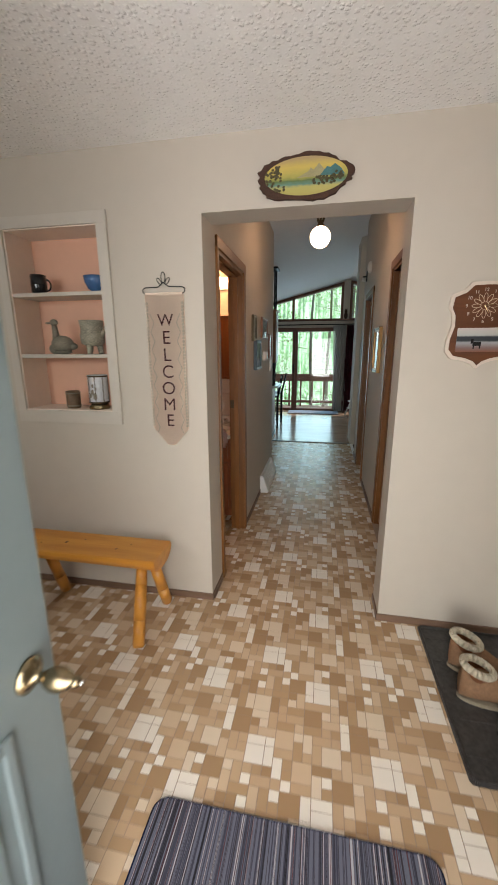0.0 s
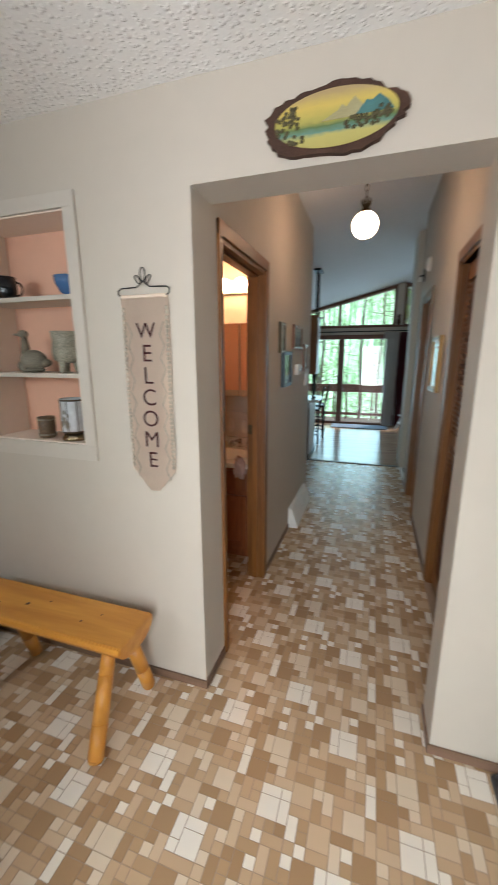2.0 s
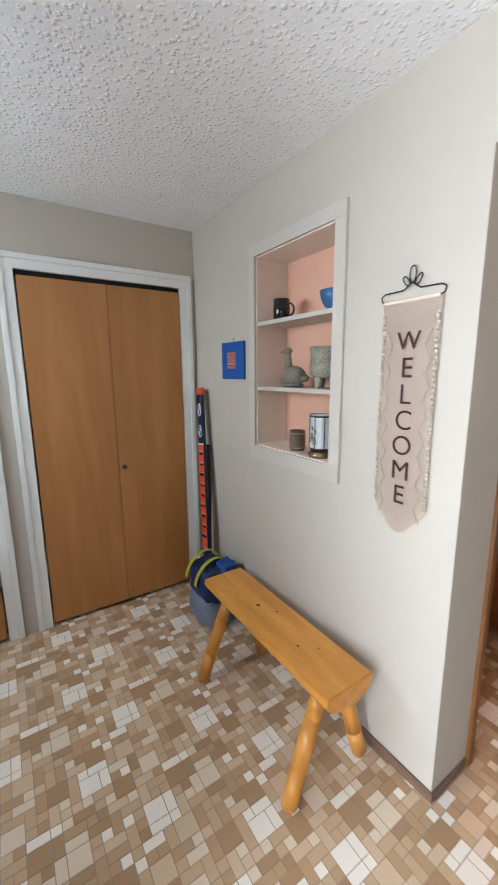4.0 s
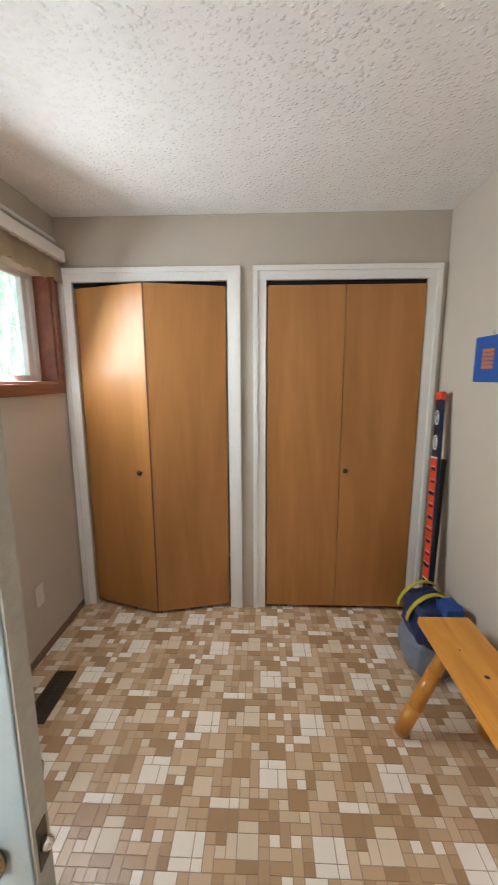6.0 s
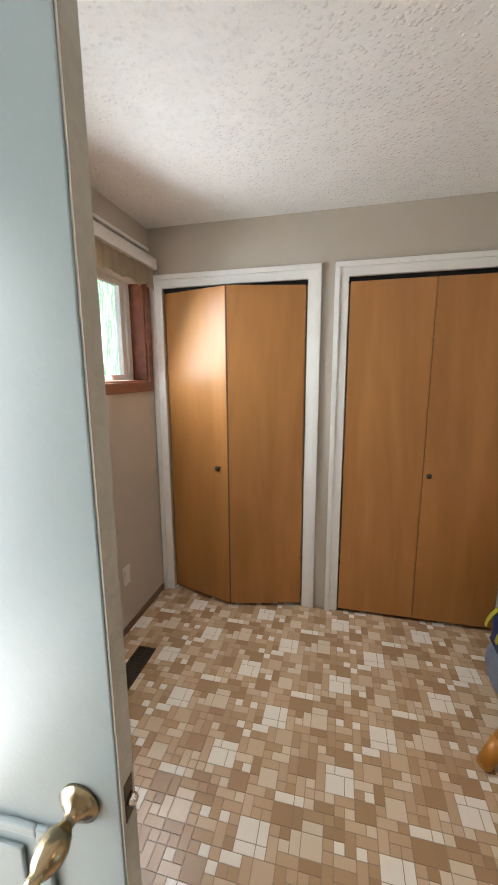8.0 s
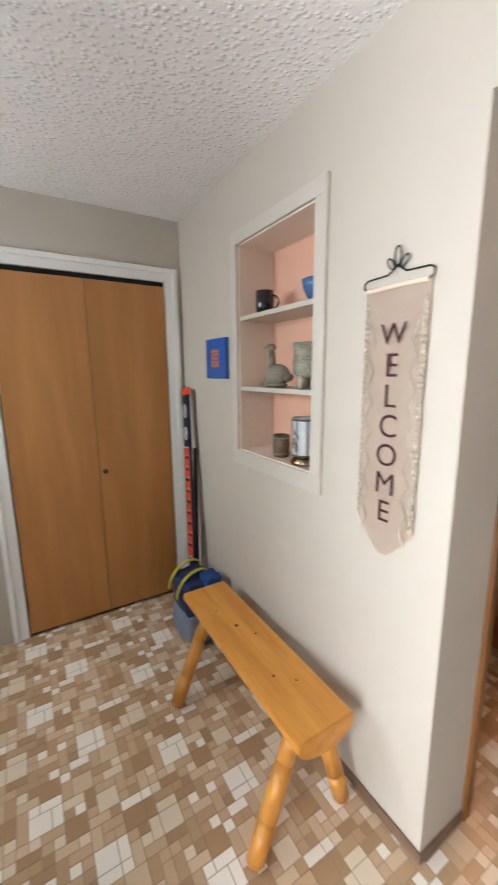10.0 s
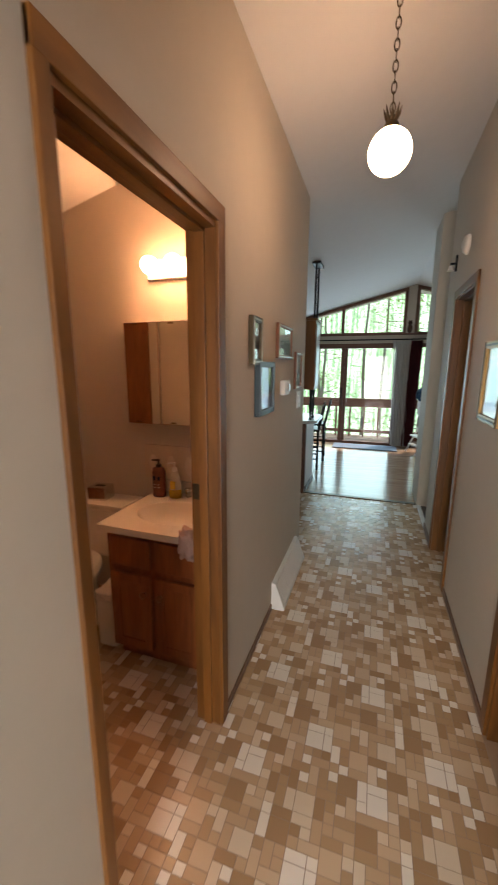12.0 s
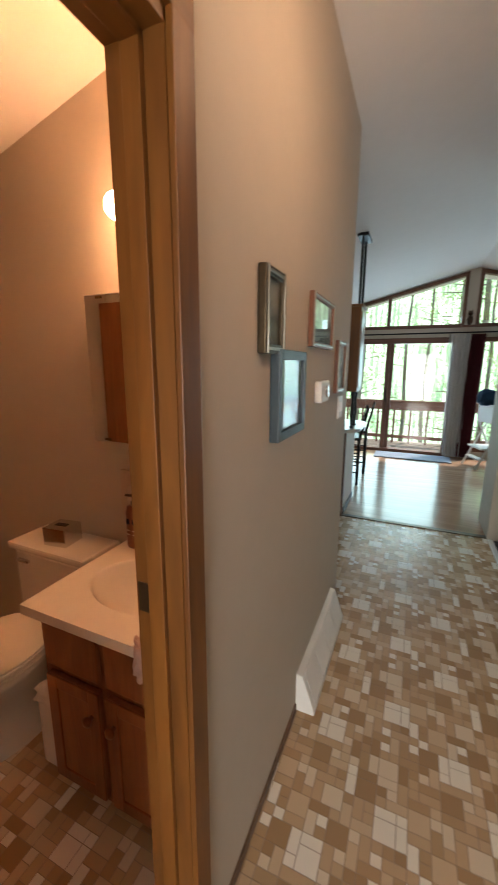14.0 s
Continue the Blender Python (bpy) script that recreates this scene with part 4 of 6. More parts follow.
st = thing("hockey_stick", "navy and orange hockey stick leaning upright in corner", "hockey stick")
NAVY = material("navy_lacquer", (0.012, 0.02, 0.055), 0.25, var=0.3)
ORANGE = material("orange_lacquer", (0.72, 0.065, 0.02), 0.3, var=0.15)
st.matrix_basis = pose(-1.93, 1.965, 0.05, -2.3, -6.3, 0)
part("shaft", boxes(((-0.037, -0.012, 0.0), (0.037, 0.012, 1.40)), bevel=0.005), NAVY, st)
part("paddle_print", boxes(((-0.0375, -0.0135, 0.33), (0.0375, -0.0115, 1.03)), bevel=0.0005), ORANGE, st, "orange printed middle")
part("end_cap", boxes(((-0.038, -0.013, 1.36), (0.038, 0.013, 1.405)), bevel=0.004), ORANGE, st)
for i in range(9):
    z = 0.40 + i * 0.07
    part("print_bar", boxes(((-0.022 if i % 3 else -0.036, -0.0145, z), (0.03, -0.0133, z + (0.010 if i % 2 else 0.018)))), NAVY, st)
    part("print_line", boxes(((-0.022 if i % 3 else -0.036, -0.0143, z + 0.021), (0.03, -0.0132, z + 0.024))), WHITE, st)
for z in (0.19, 1.12, 1.26):
    bm = bmesh.new()
    wire(bm, [(0.02 * math.cos(a), -0.0125, z + 0.04 * math.sin(a)) for a in [2 * math.pi * k / 14 for k in range(15)]], 0.003)
    wire(bm, [(-0.012, -0.0125, z - 0.025), (0.012, -0.0125, z + 0.025)], 0.003)
    part("print_ring", bm, WHITE, st)
for z in (0.325, 1.03):
    part("print_line", boxes(((-0.0378, -0.0142, z), (0.0378, -0.0132, z + 0.008))), WHITE, st)
st2 = thing("hockey_stick", "thin black hockey stick shaft standing in the corner", "hockey stick", pose(-2.03, 2.03, 0.01, -0.8, 0, 0))
part("shaft", boxes(((-0.012, -0.01, 0.0), (0.012, 0.01, 1.06)), bevel=0.003), BLACK, st2)

bag = thing("sports_bag", "slumped navy nylon sports bag with yellow straps", "bag")
rng = random.Random(3)


def lumpy(loc, sc, amt, seed, cut=None):
    bm = bmesh.new()
    bmesh.ops.create_icosphere(bm, subdivisions=4, radius=1)
    for v in bm.verts:
        p = v.co.copy()
        s = [math.copysign(abs(c) ** 0.62, c) for c in p]
        f = 1 + amt * noise.noise(p * 2.3 + Vector((seed, 0, 0))) + amt * 0.4 * noise.noise(p * 6 + Vector((seed, 4, 0)))
        v.co = Vector([loc[i] + s[i] * sc[i] * f for i in range(3)])
        if cut is not None:
            v.co.z = max(v.co.z, cut)
    return smooth(bm)


NYLON = material("navy_nylon", (0.012, 0.028, 0.11), 0.55, var=0.4, scale=18, bump=0.3, bump_scale=300)
part("lower", lumpy((-1.755, 1.90, 0.10), (0.15, 0.115, 0.105), 0.12, 1, 0.001), material("grey_blue_nylon", (0.22, 0.25, 0.32), 0.6, var=0.3, scale=20), bag, "grey-blue bag bottom")
part("body", lumpy((-1.765, 1.905, 0.27), (0.15, 0.105, 0.115), 0.22, 2), NYLON, bag)
part("flap", lumpy((-1.67, 1.96, 0.37), (0.06, 0.055, 0.045), 0.2, 6), material("blue_nylon", (0.015, 0.07, 0.28), 0.55, var=0.3), bag)
YEL = material("yellow_webbing", (0.45, 0.42, 0.03), 0.7, var=0.2)
for x in (-1.86, -1.73):
    bm = bmesh.new()
    prev = None
    for k in range(13):
        a = math.pi * k / 12
        ring = [bm.verts.new((x + 0.012 * math.sin(a * 2) + du, 1.905 - (0.125 + dr) * math.cos(a), 0.275 + (0.14 + dr) * math.sin(a))) for du, dr in ((-0.013, 0), (0.013, 0), (0.013, 0.005), (-0.013, 0.005))]
        if prev:
            for q in range(4):
                bm.faces.new((prev[q], prev[(q + 1) % 4], ring[(q + 1) % 4], ring[q]))
        prev = ring
    bmesh.ops.recalc_face_normals(bm, faces=bm.faces)
    part("strap", bm, YEL, bag, "yellow strap")

# striped mat
STRIPE = bpy.data.materials.new("striped_weave")
STRIPE.use_nodes = True
nn, ll = STRIPE.node_tree.nodes, STRIPE.node_tree.links
tc, mp, no, rp = nn.new("ShaderNodeTexCoord"), nn.new("ShaderNodeMapping"), nn.new("ShaderNodeTexNoise"), nn.new("ShaderNodeValToRGB")
mp.inputs["Scale"].default_value = (1, 0.0, 0.0)
ll.new(tc.outputs["Object"], mp.inputs[0])
ll.new(mp.outputs[0], no.inputs[0])
no.inputs["Scale"].default_value, no.inputs["Detail"].default_value, no.inputs["Roughness"].default_value = 62, 2, 0.75
rp.color_ramp.interpolation = "CONSTANT"
el = rp.color_ramp.elements
el[0].color, el[1].position, el[1].color = (0.010, 0.010, 0.014, 1), 0.40, (0.05, 0.05, 0.075, 1)
for p, c in ((0.47, (0.14, 0.145, 0.19)), (0.52, (0.035, 0.03, 0.04)), (0.56, (0.14, 0.045, 0.055)), (0.585, (0.46, 0.46, 0.48)), (0.64, (0.05, 0.05, 0.07))):
    el.new(p).color = (*c, 1)
ll.new(no.outputs[0], rp.inputs[0])
ll.new(rp.outputs[0], nn["Principled BSDF"].inputs["Base Color"])
nn["Principled BSDF"].inputs["Roughness"].default_value = 0.95
no2, bpn = nn.new("ShaderNodeTexNoise"), nn.new("ShaderNodeBump")
no2.inputs["Scale"].default_value = 400
ll.new(tc.outputs["Object"], no2.inputs[0])
ll.new(no2.outputs[0], bpn.inputs["Height"])
bpn.inputs["Distance"].default_value = 0.003
ll.new(bpn.outputs[0], nn["Principled BSDF"].inputs["Normal"])


def round_rect(x0, x1, y0, y1, r, k=6):
    out = []
    for cx, cy, a0 in ((x1 - r, y1 - r, 0), (x0 + r, y1 - r, 90), (x0 + r, y0 + r, 180), (x1 - r, y0 + r, 270)):
        out += [(cx + r * math.cos(radians(a0 + 90 * i / k)), cy + r * math.sin(radians(a0 + 90 * i / k))) for i in range(k + 1)]
    return out


mat_ = thing("door_mat", "striped dark grey and navy woven door mat", "mat")
part("weave", prism(round_rect(-0.275, 0.62, 0.44, 1.025, 0.045), 0.009, "z", 0.002), STRIPE, mat_, "", pose(0, 0, 0.001))
bm = bmesh.new()
rr = round_rect(-0.275, 0.62, 0.44, 1.025, 0.045)
wire(bm, [(x, y, 0.006) for x, y in rr + rr[:1]], 0.0045)
part("border", bm, NAVY, mat_, "dark bound edge")
tr = thing("boot_tray", "black moulded rubber boot tray on the floor", "boot tray", pose(-0.012, 0, 0))
RUBBER = material("scuffed_black_rubber", (0.012, 0.012, 0.013), 0.42, scale=14, mix=(0.075, 0.072, 0.068), bump=0.3, bump_scale=60)
part("base", prism(round_rect(0.80, 1.32, 1.26, 2.055, 0.02), 0.006, "z"), RUBBER, tr, "", pose(0, 0, 0.001))
bm = bmesh.new()
rr = round_rect(0.808, 1.312, 1.268, 2.047, 0.02)
wire(bm, [(x, y, 0.009) for x, y in rr + rr[:1]], 0.007)
part("rim", bm, RUBBER, tr)
for i in range(5):
    part("ridge", boxes(((0.82, 1.36 + i * 0.15, 0.006), (1.30, 1.366 + i * 0.15, 0.0095)), bevel=0.001), RUBBER, tr)
LEATHER = material("tan_suede", (0.30, 0.165, 0.085), 0.85, var=0.4, scale=25, bump=0.3, bump_scale=300)
FLEECE = material("cream_fleece", (0.62, 0.55, 0.42), 0.95, var=0.25, scale=60, bump=1.0, bump_scale=260)
SOLE = material("pale_sole", (0.33, 0.28, 0.2), 0.8, var=0.3, scale=30)


def shoe(name, label, m, mats, h=0.115, cuff=True):
    s = thing(name, label, "shoe", m, "shoes on the tray")
    bm = bmesh.new()
    rings = []
    for k in range(15):
        u = k / 14
        x = -0.045 + 0.25 * u
        top = (h if u < 0.36 else max(0.045, h - (u - 0.36) * 0.15)) * (1 if u < 0.9 else math.sqrt(max(0.0, 1 - ((u - 0.9) / 0.1) ** 2)) * 0.8 + 0.2)
        w = 0.043 * (0.62 + 0.38 * math.sin(math.pi * min(1, u * 1.15 + 0.18))) * (1 if 0.06 < u < 0.94 else 0.7)
        rings.append([bm.verts.new((x, w * (1 - 0.25 * max(0, math.sin(a))) * math.cos(a), 0.012 + (top - 0.012) * (0.5 + 0.5 * math.sin(a)))) for a in [2 * math.pi * i / 16 - math.pi / 2 for i in range(16)]])
    for p, q in zip(rings, rings[1:]):
        for i in range(16):
            bm.faces.new((p[i], p[(i + 1) % 16], q[(i + 1) % 16], q[i]))
    bm.faces.new(rings[0])
    bm.faces.new(rings[-1][::-1])
    bmesh.ops.recalc_face_normals(bm, faces=bm.faces)
    part("upper", smooth(bm), mats[0], s)
    part("sole", prism([(-0.05 + 0.26 * (0.5 - 0.5 * math.cos(a)), 0.045 * math.sin(a) * (0.85 + 0.15 * math.cos(a))) for a in [2 * math.pi * i / 24 for i in range(24)]], 0.014, "z", 0.003), mats[2], s)
    if cuff:
        bm = bmesh.new()
        for i in range(20):
            a0, a1 = 2 * math.pi * i / 20, 2 * math.pi * (i + 1) / 20
            rod(bm, (0.005 + 0.048 * math.cos(a0), 0.039 * math.sin(a0), h + 0.012 - 0.012 * math.cos(a0)), (0.005 + 0.048 * math.cos(a1), 0.039 * math.sin(a1), h + 0.012 - 0.012 * math.cos(a1)), 0.013, n=10)
        part("fleece_cuff", smooth(bm), mats[1], s, "thick cream fleece cuff")
        part("lining", turned([(0.0, h - 0.03), (0.03, h - 0.03), (0.042, h + 0.012)], 18), mats[3], s, "", Matrix.Translation((0.005, 0, 0)))
    return s


ORL = material("rust_lining", (0.26, 0.09, 0.03), 0.9, var=0.3)
shoe("slipper", "tan suede slipper boot with cream fleece cuff", pose(0.925, 1.79, 0.007, 0, 0, -12) @ Matrix.Scale(1.22, 4), (LEATHER, FLEECE, SOLE, ORL), 0.122)
shoe("slipper", "tan suede slipper boot with cream fleece cuff", pose(0.915, 1.625, 0.007, 0, 0, -4) @ Matrix.Scale(1.22, 4), (LEATHER, FLEECE, SOLE, ORL), 0.122)
BLKL = material("black_leather", (0.012, 0.012, 0.012), 0.5, var=0.4)
shoe("black_shoe", "black leather shoe beside the slippers", pose(1.0, 1.46, 0.007, 0, 0, -8), (BLKL, BLKL, BLKL, BLKL), 0.09, False)

# ---- hall ----
def picture_frame(label, wall_x, side, y0, y1, z0, z1, fw, depth, mat, art, group="pictures in the hall", mat2=None, matw=0.0, tilt=0.0):
    """A framed picture on a hall wall. side: 1 faces +x, -1 faces -x."""
    f = thing("picture_frame", label, "picture", None, group)
    X = lambda d: wall_x + side * d
    def bx(d0, d1, a0, a1, c0, c1, bev=0.0):
        lo, hi = sorted((X(d0), X(d1)))
        return boxes(((lo, a0, c0), (hi, a1, c1)), bevel=bev)
    for a0, a1, c0, c1 in ((y0, y0 + fw, z0, z1), (y1 - fw, y1, z0, z1), (y0 + fw, y1 - fw, z0, z0 + fw), (y0 + fw, y1 - fw, z1 - fw, z1)):
        part("frame_side", bx(0.001, depth, a0, a1, c0, c1, 0.003), mat, f)
        if mat2:
            s = fw * 0.35
            part("frame_bead", bx(depth, depth + 0.004, a0 + (s if a1 - a0 < fw * 1.5 else 0), a1 - (s if a1 - a0 < fw * 1.5 else 0), c0 + (s if c1 - c0 < fw * 1.5 else 0), c1 - (s if c1 - c0 < fw * 1.5 else 0), 0.0015), mat2, f)
    if matw:
        part("mount", bx(0.004, depth * 0.5, y0 + fw, y1 - fw, z0 + fw, z1 - fw), CREAM, f, "cream card mount")
        part("print", bx(depth * 0.5, depth * 0.5 + 0.001, y0 + fw + matw, y1 - fw - matw, z0 + fw + matw, z1 - fw - matw), art, f)
    else:
        part("print", bx(0.004, depth * 0.5 + 0.001, y0 + fw, y1 - fw, z0 + fw, z1 - fw), art, f)
    g = part("glass", bx(depth * 0.62, depth * 0.62 + 0.0015, y0 + fw, y1 - fw, z0 + fw, z1 - fw), PICGLASS, f, "reflective picture glass")
    return f


CREAM = material("cream_card", (0.62, 0.60, 0.52), 0.8, var=0.05)
PICGLASS = clear("picture_glass", (0.97, 0.98, 0.97), 0.0, 0.35)
SILVER = material("silver_leaf", (0.42, 0.38, 0.30), 0.3, 0.8, var=0.4, scale=20)
GOLD = material("gilt_wood", (0.42, 0.26, 0.10), 0.35, 0.6, var=0.35, scale=20)
SLATE = material("slate_blue_frame", (0.035, 0.06, 0.075), 0.4, var=0.3, scale=20)
REDWOOD = wood("red_brown_frame", (0.13, 0.045, 0.018), (0.24, 0.085, 0.035), 0.4, "Z", 20)
ART1 = painted("portrait_print", [(0.0, (0.05, 0.06, 0.05)), (0.4, (0.16, 0.18, 0.15)), (0.55, (0.05, 0.05, 0.06)), (0.75, (0.30, 0.29, 0.26)), (1.0, (0.40, 0.38, 0.35))], 0.3)
ART2 = painted("lake_print", [(0.0, (0.06, 0.07, 0.07)), (0.35, (0.14, 0.15, 0.15)), (0.5, (0.05, 0.07, 0.06)), (0.7, (0.35, 0.40, 0.40)), (1.0, (0.45, 0.50, 0.52))], 0.15)
ART3 = painted("field_print", [(0.0, (0.20, 0.24, 0.36)), (0.3, (0.24, 0.26, 0.40)), (0.4, (0.30, 0.16, 0.10)), (0.5, (0.08, 0.16, 0.06)), (0.8, (0.16, 0.30, 0.11)), (1.0, (0.24, 0.38, 0.18))], 0.16)
ART5 = painted("woodland_print", [(0.0, (0.25, 0.24, 0.18)), (0.3, (0.10, 0.16, 0.07)), (0.6, (0.14, 0.26, 0.09)), (1.0, (0.22, 0.30, 0.18))], 0.35)
picture_frame("small silver and brown framed portrait picture", HALL_L, 1, 3.395, 3.545, 1.565, 1.78, 0.026, 0.024, DARKBRASS, ART1, mat2=SILVER)
picture_frame("red-brown framed landscape picture of a lake", HALL_L, 1, 3.88, 4.25, 1.605, 1.80, 0.02, 0.02, REDWOOD, ART2, mat2=SILVER)
picture_frame("slate blue framed square picture of a green field", HALL_L, 1, 3.49, 3.77, 1.315, 1.58, 0.028, 0.03, SLATE, ART3)
picture_frame("slim brown framed picture near the hall's end", HALL_L, 1, 4.40, 4.62, 1.40, 1.66, 0.022, 0.018, REDWOOD, ART1, mat2=SILVER)
picture_frame("gilt framed woodland picture with a cream mount", HALL_R, -1, 3.685, 4.045, 1.285, 1.685, 0.035, 0.028, GOLD, ART5, mat2=DARKBRASS, matw=0.05)

th = thing("thermostat", "white plastic wall thermostat with grey dial", "thermostat")
part("body", boxes(((HALL_L + 0.001, 4.0, 1.385), (HALL_L + 0.035, 4.14, 1.475)), bevel=0.01), PLATE, th)
part("dial", turned([(0, 0), (0.026, 0), (0.024, 0.006), (0, 0.007)], 20), STEEL, th, "grey round dial", pose(HALL_L + 0.035, 4.09, 1.43, 0, 90, 0))
sw = thing("light_switch", "white double rocker light switch plate", "light switch")
part("plate", boxes(((HALL_L + 0.001, 4.53, 1.255), (HALL_L + 0.008, 4.65, 1.375)), bevel=0.002), PLATE, sw)
for y in (4.565, 4.615):
    part("toggle", boxes(((HALL_L + 0.008, y - 0.012, 1.29), (HALL_L + 0.014, y + 0.012, 1.34)), bevel=0.002), WHITE, sw)

rg = thing("baseboard_register", "white metal sloping baseboard heating register", "vent")
y0, y1 = 3.885, 4.62
part("body", prism([(0.001, 0.001), (0.088, 0.001), (0.088, 0.02), (0.03, 0.185), (0.001, 0.19)], y1 - y0, "y", 0.003), WHITE, rg, "", pose(HALL_L, y0, 0))
sl = math.atan2(0.165, -0.058)
for k in range(4):
    a0 = y0 + 0.03 + k * (y1 - y0 - 0.04) / 4
    bm = bmesh.new()
    for i in range(9):
        u = 0.12 + 0.76 * i / 8
        x, z = HALL_L + 0.088 - 0.058 * u, 0.02 + 0.165 * u
        box(bm, (x - 0.001, a0, z - 0.003), (x + 0.005, a0 + (y1 - y0 - 0.04) / 4 - 0.018, z + 0.003))
    part("louvre_bank", bm, WHITE, rg)

gl = thing("pendant_lamp", "white glowing globe pendant lamp on a chain", "pendant lamp")
GX, GY, GZ = 0.158, 3.45, 2.353
GLOBE = glowing("opal_glass_lit", (1.0, 0.62, 0.36), 36.0)
part("globe", turned([(0.079 * math.sin(a), -0.079 * math.cos(a)) for a in [math.pi * k / 20 for k in range(20)]] + [(0.02, 0.078)], 36), GLOBE, gl, "lit opal glass globe", pose(GX, GY, GZ))
part("cap", turned([(0.0, 0.125), (0.010, 0.122), (0.016, 0.10), (0.026, 0.092), (0.031, 0.076), (0.030, 0.071), (0.0, 0.072)][::-1], 20), DARKBRASS, gl, "dark bronze cap", pose(GX, GY, GZ))
for k in range(8):
    a = 2 * math.pi * k / 8
    bm = bmesh.new()
    pts = [(GX + r * math.cos(a), GY + r * math.sin(a), GZ + z) for r, z in ((0.014, 0.10), (0.024, 0.12), (0.032, 0.148))]
    rod(bm, pts[0], pts[1], 0.005, 0.005, 6)
    rod(bm, pts[1], pts[2], 0.005, 0.001, 6)
    part("crown_leaf", bm, DARKBRASS, gl)
ztop = slope(GX)
zz, k = GZ + 0.125, 0
while zz < ztop - 0.03:
    bm = bmesh.new()
    ang = (math.pi / 2) * (k % 2)
    wire(bm, [(GX + 0.009 * math.cos(a) * math.cos(ang), GY + 0.009 * math.cos(a) * math.sin(ang), zz + 0.019 + 0.02 * math.sin(a)) for a in [2 * math.pi * i / 10 for i in range(11)]], 0.0024)
    part("chain_link", bm, DARKBRASS, gl)
    zz, k = zz + 0.033, k + 1
part("ceiling_rose", turned([(0, -0.04), (0.02, -0.038), (0.05, -0.012), (0.055, 0.0), (0, 0.0)], 20), DARKBRASS, gl, "", pose(GX, GY, ztop + 0.006))

sd = thing("smoke_detector", "round white plastic smoke detector on the wall", "smoke detector")
part("base", turned([(0, 0), (0.066, 0), (0.066, 0.012), (0.05, 0.034), (0.03, 0.04), (0, 0.041)], 28), PLATE, sd, "", pose(HALL_R, 4.93, 2.40, 0, -90, 0))
dc = thing("door_chime", "small dark metal bell and bracket on wall", "door chime")
part("bracket", boxes(((HALL_R - 0.014, 5.30, 2.31), (HALL_R, 5.33, 2.43)), bevel=0.003), BLACK, dc)
part("arm", boxes(((HALL_R - 0.05, 5.305, 2.36), (HALL_R - 0.014, 5.325, 2.375)), bevel=0.003), BLACK, dc)
part("bell", turned([(0, 0.04), (0.012, 0.036), (0.018, 0.01), (0.026, 0.0), (0.02, 0.0)][::-1], 16), PLATE, dc, "", pose(HALL_R - 0.045, 5.315, 2.315))

# louvred closet doors
LOUV = wood("stained_louvre", (0.10, 0.035, 0.014), (0.20, 0.075, 0.028), 0.4, "Y", 12, 0.1)
for y0, y1 in ((2.522, 2.925), (2.927, 3.328)):
    d = thing("louvred_door", "brown stained louvred bifold closet door", "door", None, "louvred doors")
    x0, x1 = HALL_R + 0.035, HALL_R + 0.063
    for a0, a1 in ((y0, y0 + 0.05), (y1 - 0.05, y1)):
        part("stile", boxes(((x0, a0, 0.02), (x1, a1, 2.05)), bevel=0.003), CASING, d)
    for c0, c1 in ((0.02, 0.13), (1.0, 1.08), (1.96, 2.05)):
        part("rail", boxes(((x0, y0 + 0.05, c0), (x1, y1 - 0.05, c1)), bevel=0.003), CASING, d)
    sm = None
    for c0, c1 in ((0.14, 0.99), (1.09, 1.95)):
        z = c0
        while z < c1:
            if sm is None:
                sm = part("slat", boxes(((-0.004, y0 + 0.05, -0.018), (0.004, y1 - 0.05, 0.018))), LOUV, d, "", pose((x0 + x1) / 2, 0, z, 0, -35, 0))
            else:
                o = new("slat", sm.data)
                o.parent, o.matrix_basis = d, pose((x0 + x1) / 2, 0, z, 0, -35, 0)
            z += 0.03
setting("closet_back", boxes(((HALL_R + 0.5, HEAD_BACK, 0), (HALL_R + 0.55, 3.5, 2.4)), ((HALL_R + 0.12, 3.45, 0), (HALL_R + 0.5, 3.5, 2.4))), PAINT)
# far hall door, open into its room
d = thing("hall_door", "brown flush wood door, open into a room", "door", pose(HALL_R + 0.10, R1 - 0.0, 0, 0, 0, -84))
part("slab", boxes(((-0.036, 0.0, 0.015), (0, 0.52, 2.045)), bevel=0.003), CASING, d)
for z in (0.25, 1.80):
    part("hinge", boxes(((-0.034, -0.003, z), (-0.004, 0.001, z + 0.09)), bevel=0.001), BRASS, d, "brass hinge")
# bathroom door, open against the wall
d = thing("bathroom_door", "red-brown flush wood door, open inwards", "door", pose(HW - 0.01, BD0 + 0.02, 0, 0, 0, 93))
part("slab", boxes(((0.0, 0.0, 0.015), (0.034, 0.58, 2.0)), bevel=0.003), wood("bathroom_door_veneer", (0.22, 0.075, 0.022), (0.32, 0.12, 0.038), 0.35, "Z", 7, 0.2), d)
part("knob", turned([(0, 0.06), (0.02, 0.055), (0.026, 0.04), (0.018, 0.024), (0.01, 0.016), (0.026, 0.004), (0.026, 0.0)][::-1], 20), BRASS, d, "brass knob", pose(0.034, 0.52, 0.95, 0, 90, 0))
# added slab, out of direct view, that gives the mirror its brown reflection
d = thing("linen_closet_door", "brown flush wood door slab, added to show in the mirror", "door", None)
part("slab", boxes(((-2.45, 2.301, 0.015), (-1.93, 2.33, 2.03)), bevel=0.003), bpy.data.materials["bathroom_door_veneer"], d)
part("knob", turned([(0, 0), (0.012, 0), (0.012, 0.02), (0.024, 0.03), (0.024, 0.045), (0, 0.05)], 16), BRASS, d, "brass knob", pose(-2.0, 2.33, 0.95, -90, 0, 0))
